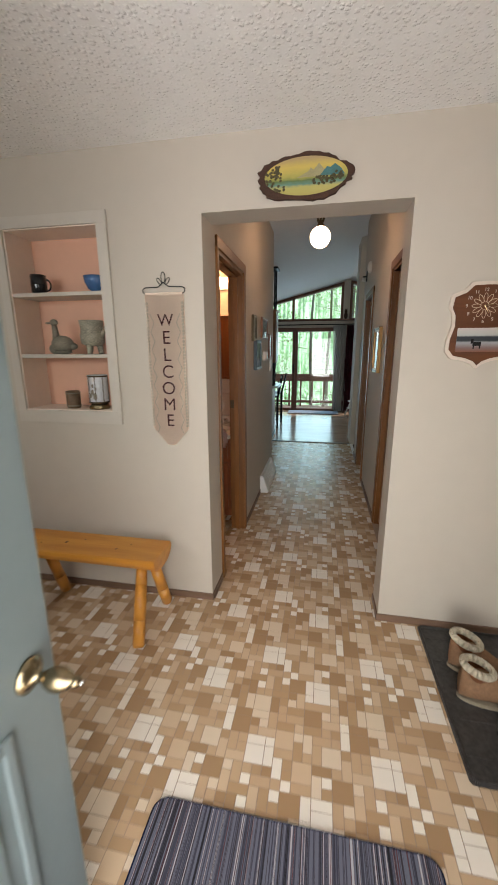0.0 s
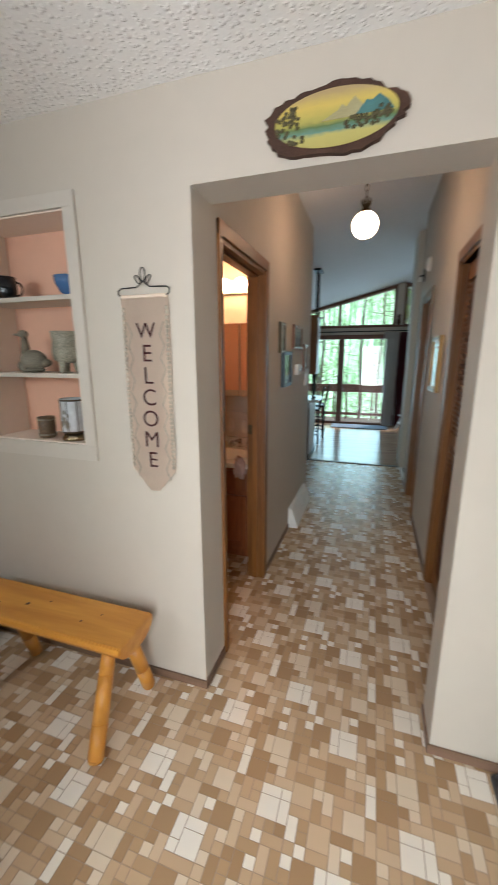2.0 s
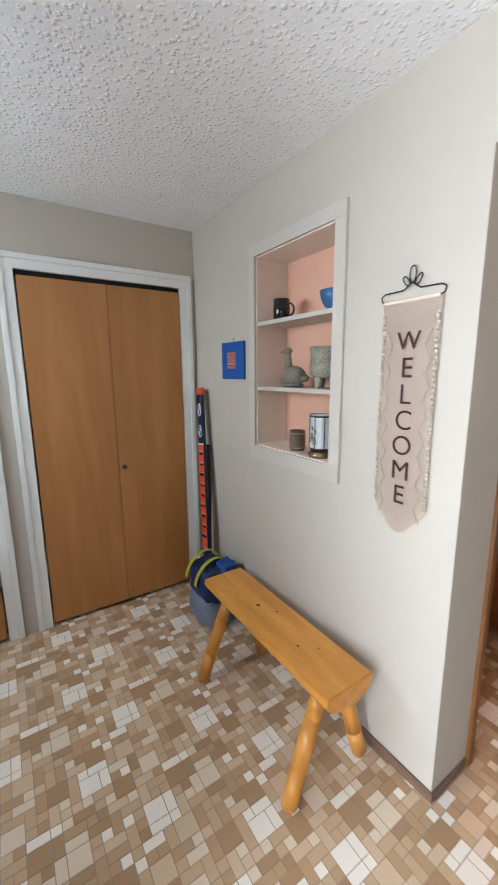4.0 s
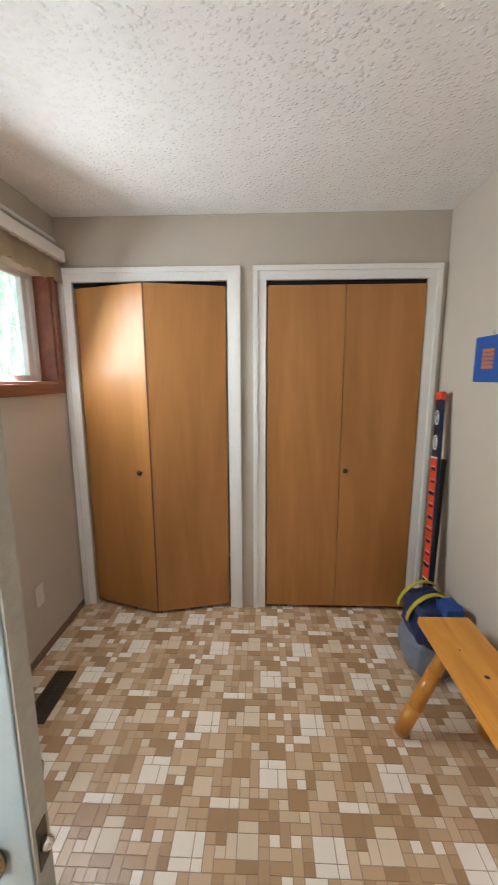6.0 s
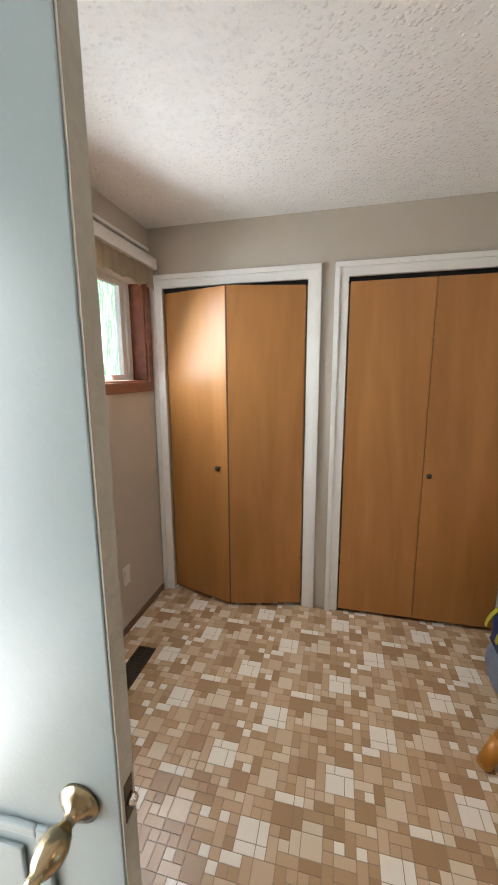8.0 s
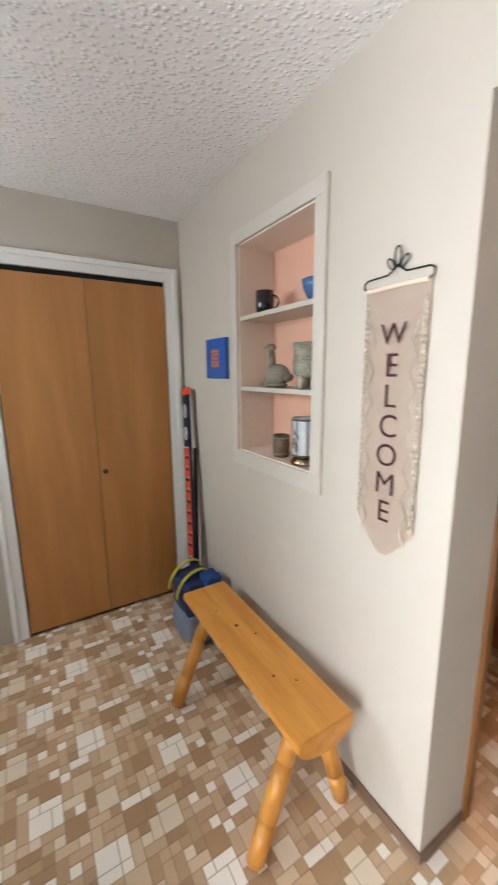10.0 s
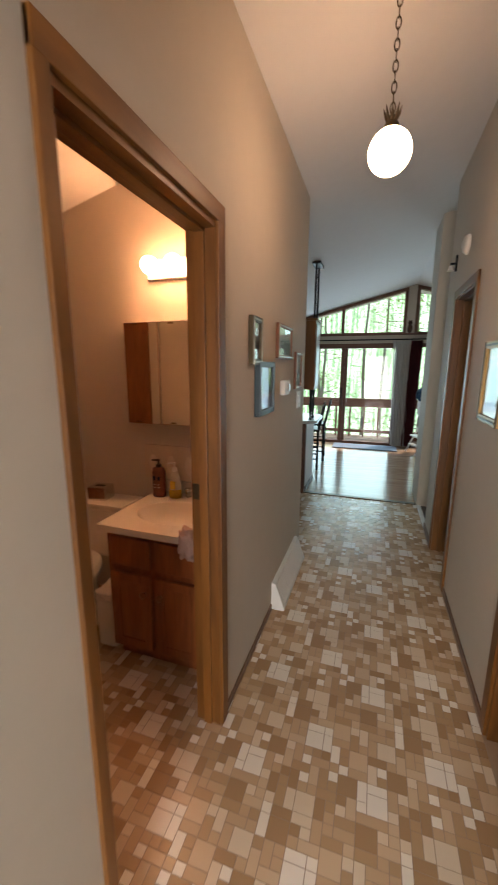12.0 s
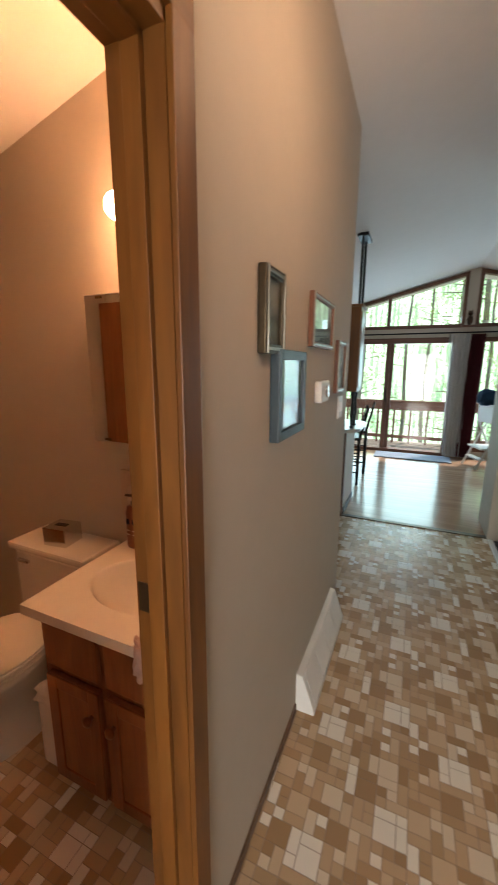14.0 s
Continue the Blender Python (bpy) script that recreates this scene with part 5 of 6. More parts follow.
# dark sheet on the floor for the shade of a stair opening beside the wall end
setting("stair_opening", boxes(((HALL_R + 0.03, 5.61, -0.003), (2.3, 6.24, 0.003))), DARK, "dark floor sheet standing in for a shaded stair opening", "stairs")
setting("stair_edge", boxes(((HALL_R - 0.01, 5.61, -0.002), (HALL_R + 0.03, 6.24, 0.012)), bevel=0.003), WHITE)

# ---- bathroom ----
va_ = thing("vanity_cabinet", "dark cherry wood bathroom vanity with panelled doors", "cabinet")
VX0, VX1, VY0, VY1, VZ = -1.083, -0.545, 3.225, 3.755, 0.75
part("body", boxes(((VX0, VY0, 0.08), (VX1, VY1, 0.60)), bevel=0.002), CHERRY, va_)
part("apron", boxes(((VX0, VY0, 0.601), (VX1, VY0 + 0.018, VZ))), CHERRY, va_)
for xa in (VX0, VX1 - 0.018):
    part("side_panel", boxes(((xa, VY0 + 0.018, 0.601), (xa + 0.018, VY1, VZ))), CHERRY, va_)
part("plinth", boxes(((VX0 + 0.01, VY0 + 0.05, 0.001), (VX1, VY1, 0.08))), CHERRY, va_)
KNOBW = wood("wooden_knob", (0.20, 0.07, 0.025), (0.30, 0.11, 0.04), 0.4, "Z", 20)


def panel_door(x0, x1, z0, z1, knob_x, parent):
    d = part("door", boxes(((x0, VY0 - 0.018, z0), (x1, VY0 - 0.001, z1)), bevel=0.004), CHERRY, parent)
    w_ = 0.045
    part("panel_edge", boxes(((x0 + w_, VY0 - 0.021, z0 + w_), (x1 - w_, VY0 - 0.018, z1 - w_)), bevel=0.0015), CHERRY, d)
    for lo, hi in (((x0, VY0 - 0.026, z0), (x0 + w_, VY0 - 0.018, z1)), ((x1 - w_, VY0 - 0.026, z0), (x1, VY0 - 0.018, z1)), ((x0 + w_, VY0 - 0.026, z0), (x1 - w_, VY0 - 0.018, z0 + w_)), ((x0 + w_, VY0 - 0.026, z1 - w_), (x1 - w_, VY0 - 0.018, z1))):
        part("rail", boxes((lo, hi), bevel=0.003), CHERRY, d)
    part("knob", turned([(0, 0), (0.008, 0), (0.008, 0.01), (0.016, 0.016), (0.017, 0.024), (0.01, 0.03), (0, 0.031)], 16), KNOBW, d, "round wooden knob", pose(knob_x, VY0 - 0.026, z1 - 0.09, 90, 0, 0))


panel_door(VX0 + 0.03, -0.828, 0.115, 0.53, -0.858, va_)
panel_door(-0.797, VX1 - 0.02, 0.115, 0.53, -0.767, va_)
for x0, x1 in ((VX0 + 0.03, -0.828), (-0.797, VX1 - 0.02)):
    part("drawer_front", boxes(((x0, VY0 - 0.02, 0.565), (x1, VY0 - 0.001, 0.72)), bevel=0.005), CHERRY, va_)
MARBLE = material("cultured_marble", (0.76, 0.72, 0.64), 0.18, var=0.06, scale=6)
ct = thing("bathroom_countertop", "cream cultured marble vanity top with moulded basin", "countertop")
cx, cy, N = -0.80, 3.45, 40
X0, X1, Y0, Y1, Z0, Z1 = -1.105, -0.515, 3.175, 3.755, VZ + 0.001, VZ + 0.035
bm = bmesh.new()
rings = []
outer = []
for k in range(N):
    a = 2 * math.pi * k / N
    c, s = math.cos(a), math.sin(a)
    f = min(((X1 if c > 0 else X0) - cx) / c if abs(c) > 1e-6 else 9, ((Y1 if s > 0 else Y0) - cy) / s if abs(s) > 1e-6 else 9)
    outer.append((cx + f * c, cy + f * s))
for cxx, cyy in ((X0, Y0), (X1, Y0), (X0, Y1), (X1, Y1)):
    q = min(range(N), key=lambda i: (outer[i][0] - cxx) ** 2 + (outer[i][1] - cyy) ** 2)
    outer[q] = (cxx, cyy)
rings.append([bm.verts.new((x, y, Z0)) for x, y in outer])
rings.append([bm.verts.new((x, y, Z1)) for x, y in outer])
for r, z in ((1.0, Z1), (0.96, Z1 - 0.008), (0.86, Z1 - 0.05), (0.62, Z1 - 0.10), (0.25, Z1 - 0.125)):
    rings.append([bm.verts.new((cx + 0.225 * r * math.cos(2 * math.pi * k / N), cy - 0.01 + 0.165 * r * math.sin(2 * math.pi * k / N), z)) for k in range(N)])
for p, q in zip(rings, rings[1:]):
    for i in range(N):
        bm.faces.new((p[i], p[(i + 1) % N], q[(i + 1) % N], q[i])).smooth = p is not rings[0] and p is not rings[1]
bm.faces.new(rings[-1])
bmesh.ops.recalc_face_normals(bm, faces=bm.faces)
part("basin_top", bm, MARBLE, ct)
part("backsplash", boxes(((X0, Y1 - 0.022, Z1 + 0.0005), (X1, Y1 + 0.003, Z1 + 0.07)), bevel=0.004), MARBLE, ct)
fa = thing("faucet", "chrome two-handled faucet behind the basin", "faucet")
bm = bmesh.new()
rod(bm, (cx + 0.02, 3.69, Z1), (cx + 0.02, 3.69, Z1 + 0.07), 0.018, 0.014)
rod(bm, (cx + 0.02, 3.69, Z1 + 0.06), (cx + 0.02, 3.57, Z1 + 0.075), 0.013, 0.01)
part("spout", smooth(bm), STEEL, fa)
for dx in (-0.06, 0.10):
    part("tap", turned([(0, 0), (0.02, 0), (0.014, 0.02), (0.022, 0.035), (0.02, 0.05), (0, 0.054)], 14), STEEL, fa, "", pose(cx + dx, 3.69, Z1))
sp = thing("splash_tiles", "clear splash plate with scalloped oval motifs", "splashback")
part("plate", boxes(((-1.19, 3.745, Z1 + 0.075), (-0.52, 3.758, Z1 + 0.29)), bevel=0.002), material("pale_tile_glaze", (0.62, 0.53, 0.43), 0.25, var=0.1, scale=14), sp)
for k in range(5):
    bm = bmesh.new()
    bmesh.ops.create_uvsphere(bm, u_segments=16, v_segments=8, radius=1, matrix=Matrix.LocRotScale((-1.13 + k * 0.125, 3.745, Z1 + 0.17), None, (0.032, 0.004, 0.06)))
    part("motif", smooth(bm), material("motif_glaze", (0.70, 0.62, 0.52), 0.2, var=0.1) if k == 0 else bpy.data.materials["motif_glaze"], sp)


def bottle(label, m, profile, mat, cap, lab=None):
    b = thing("pump_bottle", label, "bottle", m)
    part("body", turned(profile, 22), mat, b, "", Matrix.Diagonal((1, 0.72, 1, 1)))
    h = profile[-1][1]
    bm = bmesh.new()
    rod(bm, (0, 0, h - 0.004), (0, 0, h + 0.014), 0.013)
    rod(bm, (0, 0, h + 0.014), (0, 0, h + 0.036), 0.005)
    rod(bm, (0.006, 0, h + 0.036), (-0.034, -0.006, h + 0.034), 0.006, 0.004)
    part("pump", bm, cap, b, "pump top")
    for z0, z1, wd, mt in lab or ():
        part("label_bar", boxes(((-wd, -0.0255, z0), (wd, -0.0225, z1)), bevel=0.0008), mt, b)
    return b


RUST = material("rust_brown_plastic", (0.17, 0.042, 0.016), 0.35, var=0.15)
DKB = material("dark_brown_plastic", (0.035, 0.015, 0.01), 0.35)
YELP = material("yellow_liquid", (0.55, 0.38, 0.04), 0.2, var=0.1)
bottle("rust-brown lotion pump bottle on the vanity", pose(-1.03, 3.645, Z1 + 0.0005) @ Matrix.Scale(1.17, 4), [(0, 0), (0.034, 0), (0.036, 0.01), (0.036, 0.13), (0.03, 0.15), (0.013, 0.155)], RUST, DKB, [(0.09, 0.11, 0.02, NAVY), (0.05, 0.054, 0.02, CREAM), (0.065, 0.069, 0.016, CREAM)])
bottle("clear soap pump bottle with yellow soap", pose(-0.925, 3.65, Z1 + 0.0005) @ Matrix.Scale(1.2, 4), [(0, 0), (0.03, 0), (0.033, 0.02), (0.03, 0.07), (0.022, 0.12), (0.012, 0.14)], CREAM, WHITE, [(0.05, 0.09, 0.015, YELP)])
part("liquid", turned([(0, 0.002), (0.0318, 0.002), (0.0338, 0.02), (0.032, 0.045), (0.0, 0.046)], 22), YELP, [o for o in scene.objects if o.name.startswith("pump_bottle")][-1], "yellow soap", Matrix.Diagonal((1, 0.74, 1, 1)))
tw = thing("face_cloth", "crumpled pink and white cloth on the vanity edge", "cloth")
part("cloth", lumpy((-0.60, 3.178, Z1 - 0.028), (0.04, 0.022, 0.07), 0.5, 9), material("pale_pink_terry", (0.55, 0.38, 0.32), 0.95, var=0.25, scale=40, bump=0.6, bump_scale=300), tw)

MIRROR = bpy.data.materials.new("mirror")
MIRROR.use_nodes = True
mb = MIRROR.node_tree.nodes["Principled BSDF"]
mb.inputs["Base Color"].default_value, mb.inputs["Metallic"].default_value, mb.inputs["Roughness"].default_value = (0.88, 0.88, 0.87, 1), 1.0, 0.01
mc = thing("medicine_cabinet", "white medicine cabinet with three mirror doors", "cabinet")
part("body", boxes(((-1.225, 3.66, 1.222), (-0.52, 3.758, 1.80)), bevel=0.002), WHITE, mc)
for x0, x1 in ((-1.225, -1.0), (-0.995, -0.765), (-0.76, -0.52)):
    dd = part("door", boxes(((x0, 3.648, 1.222), (x1, 3.6595, 1.80)), bevel=0.004), MIRROR, mc, "bevelled mirror door")
    for z in (1.235, 1.79):
        part("hinge_clip", boxes(((x0 + 0.06, 3.6455, z - 0.006), (x0 + 0.09, 3.648, z + 0.004)), bevel=0.0008), BRASS, dd)
vl = thing("vanity_light", "chrome bar light with lit globe bulbs", "wall lamp")
part("bar", boxes(((-1.10, 3.725, 2.035), (-0.55, 3.758, 2.14)), bevel=0.006), WHITE, vl)
BULB = glowing("lit_bulb", (1.0, 0.50, 0.23), 50.0)
for x in (-1.045, -0.90, -0.755, -0.61):
    part("bulb", turned([(0.048 * math.sin(a), -0.048 * math.cos(a)) for a in [math.pi * k / 14 for k in range(15)]], 20), BULB, vl, "lit globe bulb", pose(x, 3.665, 2.095))
    bm = bmesh.new()
    rod(bm, (x, 3.725, 2.095), (x, 3.705, 2.095), 0.022)
    part("socket", bm, STEEL, vl)

PORC = material("glazed_porcelain", (0.78, 0.75, 0.68), 0.12, var=0.03)
to = thing("toilet", "white porcelain toilet with closed seat lid", "toilet")
TX = -1.46
part("tank", boxes(((TX - 0.225, 3.545, 0.37), (TX + 0.225, 3.745, 0.69)), bevel=0.02), PORC, to)
part("tank_lid", boxes(((TX - 0.24, 3.525, 0.691), (TX + 0.24, 3.752, 0.725)), bevel=0.012), PORC, to)
part("flush_lever", boxes(((TX - 0.19, 3.53, 0.63), (TX - 0.12, 3.546, 0.645)), bevel=0.004), STEEL, to, "chrome flush lever")


def egg(rx, ry, z0, z1, cy, k=28, bev=0.006):
    pts = [(TX + rx * math.sin(2 * math.pi * i / k) * (1 - 0.10 * -math.cos(2 * math.pi * i / k)), cy + ry * math.cos(2 * math.pi * i / k)) for i in range(k)]
    bm = prism(pts, z1 - z0, "z", bev)
    bmesh.ops.translate(bm, verts=bm.verts, vec=(0, 0, z0))
    return bm


bm = bmesh.new()
rings = []
for rx, ry, z, cyy in ((0.115, 0.22, 0.001, 3.34), (0.11, 0.21, 0.05, 3.34), (0.09, 0.18, 0.14, 3.35), (0.13, 0.21, 0.26, 3.30), (0.18, 0.25, 0.36, 3.27), (0.185, 0.255, 0.385, 3.265)):
    rings.append([bm.verts.new((TX + rx * math.cos(2 * math.pi * i / 28), cyy + ry * math.sin(2 * math.pi * i / 28), z)) for i in range(28)])
for p, q in zip(rings, rings[1:]):
    for i in range(28):
        bm.faces.new((p[i], p[(i + 1) % 28], q[(i + 1) % 28], q[i]))
bm.faces.new(rings[-1])
part("bowl", smooth(bm), PORC, to)
part("seat", egg(0.19, 0.245, 0.387, 0.405, 3.265), PORC, to)
part("seat_lid", egg(0.188, 0.24, 0.407, 0.43, 3.268, bev=0.008), PORC, to)
wb = thing("waste_bin", "small white plastic waste bin with bag liner", "waste bin", pose(-1.178, 3.36, 0.001))
part("bin", prism(round_rect(-0.065, 0.065, -0.09, 0.09, 0.03), 0.30, "z", 0.004), PORC, wb)
part("liner", lumpy((0, 0, 0.30), (0.074, 0.1, 0.03), 0.25, 4), material("white_liner", (0.70, 0.66, 0.60), 0.6, var=0.1), wb)
tb = thing("tissue_box", "small mirrored tissue box cover on the tank", "tissue box", pose(-1.45, 3.63, 0.7255, 0, 0, 8))
part("cover", boxes(((-0.06, -0.055, 0), (0.06, 0.055, 0.085)), bevel=0.004), STEEL, tb)
# the slot is a dark plate in place of its inner shade
part("slot", boxes(((-0.03, -0.012, 0.0852), (0.03, 0.012, 0.087)), bevel=0.0005), DARK, tb)

# ---- kitchen bar and great room ----
ba = thing("kitchen_bar", "brown and white kitchen bar with pale worktop", "counter")
part("body", boxes(((-2.6, 6.30, 0.001), (-0.60, 6.90, 0.88)), bevel=0.003), material("white_bar_panel", (0.62, 0.56, 0.54), 0.5, var=0.08), ba)
part("end_post", boxes(((-0.66, 6.245, 0.001), (-0.597, 6.30, 0.88)), bevel=0.003), BROWNTRIM_V, ba, "dark wood corner post")
part("kick", boxes(((-0.603, 6.30, 0.001), (-0.588, 6.90, 0.07)), bevel=0.002), BLACK, ba)
wt = thing("bar_worktop", "pale grey laminate bar worktop with rounded end", "countertop")
part("top", prism(round_rect(-2.6, -0.48, 6.24, 7.02, 0.16), 0.035, "z", 0.004), material("pale_laminate", (0.55, 0.57, 0.55), 0.25, var=0.15, scale=40), wt, "", pose(0, 0, 0.881))
hc = thing("hanging_cabinet", "dark oak cabinet hung from the ceiling over bar", "cabinet")
part("body", boxes(((-2.2, 6.30, 1.29), (-0.53, 6.62, 2.09)), bevel=0.004), CASING, hc)
part("side_panel", boxes(((-0.53, 6.33, 1.33), (-0.522, 6.59, 2.05)), bevel=0.003), CHERRY, hc)
part("cornice", boxes(((-2.22, 6.28, 2.09), (-0.51, 6.64, 2.11)), bevel=0.004), CASING, hc)
for y in (6.36, 6.56):
    bm = bmesh.new()
    rod(bm, (-0.56, y, 2.11), (-0.56, y, slope(-0.56) + 0.005), 0.012)
    part("hanging_rod", smooth(bm), BLACK, hc, "black steel rod")
    part("spindle", turned([(0.012, 0.0), (0.022, 0.01), (0.012, 0.03), (0.016, 0.1), (0.024, 0.17), (0.012, 0.26), (0.02, 0.33), (0.022, 0.372)], 14), BLACK, hc, "dark turned spindle", pose(-0.57, y, 0.917))
part("rod_plate", boxes(((-0.61, 6.33, slope(-0.56) - 0.03), (-0.51, 6.6, slope(-0.56) - 0.004)), bevel=0.003), BLACK, hc)


def ladder_chair(m):
    c = thing("bar_chair", "black wooden ladder-back chair by the bar", "chair", m, "chairs by the bar")
    for x, y, top in ((-0.19, -0.18, 0.60), (-0.19, 0.18, 0.60), (0.19, -0.18, 1.02), (0.19, 0.18, 1.02)):
        bm = bmesh.new()
        rod(bm, (x, y, 0), (x, y, 0.60), 0.017, 0.02)
        if top > 0.7:
            rod(bm, (x, y, 0.60), (x + 0.09, y, top), 0.02, 0.015)
        part("leg", smooth(bm), BLACK, c)
    part("seat", boxes(((-0.21, -0.21, 0.60), (0.21, 0.21, 0.635)), bevel=0.01), BLACK, c)
    for k, z in enumerate((0.73, 0.84, 0.95)):
        xx = 0.19 + 0.09 * (z - 0.6) / 0.42
        part("slat", boxes(((xx - 0.008, -0.18, z - 0.03), (xx + 0.008, 0.18, z + 0.03)), bevel=0.004), BLACK, c)
    for z in (0.15, 0.33):
        for a, b in (((-0.19, -0.18, z), (-0.19, 0.18, z)), ((0.19, -0.18, z + 0.04), (0.19, 0.18, z + 0.04)), ((-0.19, -0.18, z + 0.02), (0.19, -0.18, z + 0.02)), ((-0.19, 0.18, z + 0.02), (0.19, 0.18, z + 0.02))):
            bm = bmesh.new()
            rod(bm, a, b, 0.01, n=8)
            part("stretcher", bm, BLACK, c)
    return c


c = ladder_chair(pose(-0.82, 7.55, 0.0, 0, 0, 8))
copy_thing(c, pose(-0.80, 8.15, 0.0, 0, 0, 4))

# sliding door and windows
sdr = thing("window_2", "brown wood framed sliding glass door", "sliding door")
sdr["kind"] = "structure"
fr = [((SL0, GLASS - 0.02, 0.001), (SL1 + 0.03, GLASS + 0.12, 0.05), BROWNTRIM), ((SL0, GLASS - 0.02, SLH - 0.06), (SL1 + 0.03, GLASS + 0.12, SLH + 0.03), BROWNTRIM),
      ((SL1 - 0.03, GLASS - 0.018, 0.05), (SL1 + 0.03, GLASS + 0.118, SLH - 0.06), BROWNTRIM_V), ((SL0, GLASS - 0.018, 0.05), (SL0 + 0.06, GLASS + 0.118, SLH - 0.06), BROWNTRIM_V),
      ((-0.525, GLASS + 0.0, 0.05), (-0.455, GLASS + 0.05, SLH - 0.06), BROWNTRIM_V), ((-0.465, GLASS + 0.052, 0.05), (-0.395, GLASS + 0.10, SLH - 0.06), BROWNTRIM_V)]
for lo, hi, mt in fr:
    part("frame", boxes((lo, hi), bevel=0.003), mt, sdr)
for x0, x1, y in ((SL0 + 0.06, -0.525, 0.02), (-0.395, SL1 - 0.03, 0.07)):
    p = part("pane", boxes(((x0, GLASS + y, 0.05), (x1, GLASS + y + 0.006, SLH - 0.06))), GLASSM, sdr)
    p.visible_shadow = False
part("pull_handle", boxes(((-0.505, GLASS - 0.03, 0.93), (-0.475, GLASS + 0.0, 1.15)), bevel=0.006), BLACK, sdr)


def gable(name, x0, x1, seam):
    """An upper window whose head follows the roof."""
    g = thing(name, "sloping brown framed window under the roof", "window")
    g["kind"] = "structure"
    ww = 0.055
    zt = lambda x: slope(x) - 0.012
    out = [(x0, TZ), (x1, TZ), (x1, zt(x1)), (x0, zt(x0))]
    def bar(pts, mt):
        part("frame", prism(pts, 0.12, "y"), mt, g, "", pose(0, GLASS - 0.02, 0))
    bar([(x0, TZ), (x1, TZ), (x1, TZ + ww), (x0, TZ + ww)], BROWNTRIM)
    bar([(x0, zt(x0) - ww), (x1, zt(x1) - ww), (x1, zt(x1)), (x0, zt(x0))], BROWNTRIM)
    for a in (x0, seam, x1 - ww):
        if a is not None:
            bar([(a, TZ + ww + 0.001), (a + ww, TZ + ww + 0.001), (a + ww, zt(a + ww) - ww - 0.001), (a, zt(a) - ww - 0.001)], BROWNTRIM_V)
    p = part("pane", prism([(x0 + 0.01, TZ + 0.02), (x1 - 0.01, TZ + 0.02), (x1 - 0.01, zt(x1 - 0.01) - 0.02), (x0 + 0.01, zt(x0 + 0.01) - 0.02)], 0.005, "y"), GLASSM, g, "", pose(0, GLASS + 0.04, 0))
    p.visible_shadow = False


gable("window_3", -2.1, PX0 + 0.03, -0.55)
gable("window_4", PX1 - 0.02, 2.68, 1.75)
g = thing("window_5", "tall brown framed fixed window", "window")
g["kind"] = "structure"
for lo, hi, mt in (((PX1 - 0.02, GLASS - 0.02, 0.12), (2.7, GLASS + 0.12, 0.19), BROWNTRIM), ((PX1 - 0.02, GLASS - 0.02, SLH - 0.05), (2.7, GLASS + 0.12, SLH + 0.02), BROWNTRIM), ((PX1 - 0.02, GLASS - 0.018, 0.19), (PX1 + 0.05, GLASS + 0.118, SLH - 0.05), BROWNTRIM_V), ((1.72, GLASS - 0.018, 0.19), (1.79, GLASS + 0.118, SLH - 0.05), BROWNTRIM_V), ((2.63, GLASS - 0.018, 0.19), (2.7, GLASS + 0.118, SLH - 0.05), BROWNTRIM_V)):
    part("frame", boxes((lo, hi), bevel=0.003), mt, g)
p = part("pane", boxes(((PX1 + 0.05, GLASS + 0.04, 0.19), (2.63, GLASS + 0.046, SLH - 0.05))), GLASSM, g)
p.visible_shadow = False


def curtain(label, x0, x1, x2, x3, mat, top=2.06):
    """A gathered curtain: x0 to x1 at the top, x2 to x3 at the hem."""
    c = thing("curtain", label, "curtain")
    bm = bmesh.new()
    prev = None
    for k in range(13):
        u = k / 12
        z = top - (top - 0.02) * u
        row = []
        for i in range(49):
            s = i / 48
            x = (x0 + (x1 - x0) * s) * (1 - u) + (x2 + (x3 - x2) * s) * u
            row.append(bm.verts.new((x, GLASS - 0.075 + (0.022 + 0.01 * u) * math.sin(s * 34 + 0.6 * math.sin(3 * u)), z)))
        if prev:
            for i in range(48):
                bm.faces.new((prev[i], prev[i + 1], row[i + 1], row[i]))
        prev = row
    bmesh.ops.solidify(bm, geom=bm.faces[:], thickness=0.002)
    part("drape", smooth(bm), mat, c)


SHEER = material("grey_voile", (0.72, 0.70, 0.68), 0.9, var=0.15, scale=10)
sb = SHEER.node_tree.nodes["Principled BSDF"]
sb.inputs["Transmission Weight"].default_value = 0.0
sb.inputs["Alpha"].default_value = 0.6
curtain("pale grey sheer curtain, drawn open", 0.44, 0.74, 0.52, 0.80, SHEER)
curtain("dark red heavy curtain, drawn open", 0.76, 0.97, 0.72, 0.93, material("dark_red_velvet", (0.11, 0.012, 0.02), 0.9, var=0.3, scale=14))
cr = thing("curtain_rod", "thin black metal curtain rod on wall", "curtain rod")
bm = bmesh.new()
rod(bm, (-1.9, GLASS - 0.075, 2.085), (2.3, GLASS - 0.075, 2.085), 0.012)
part("rod", smooth(bm), BLACK, cr)
for x in (-0.6, 0.70, 2.2):
    part("bracket", boxes(((x - 0.01, GLASS - 0.075, 2.07), (x + 0.01, GLASS, 2.09)), bevel=0.002), BLACK, cr)
ow = thing("owl_ornament", "small brown carved owl on the post ledge", "ornament", pose(0.715, GLASS - 0.05, 2.20))
bm = bmesh.new()
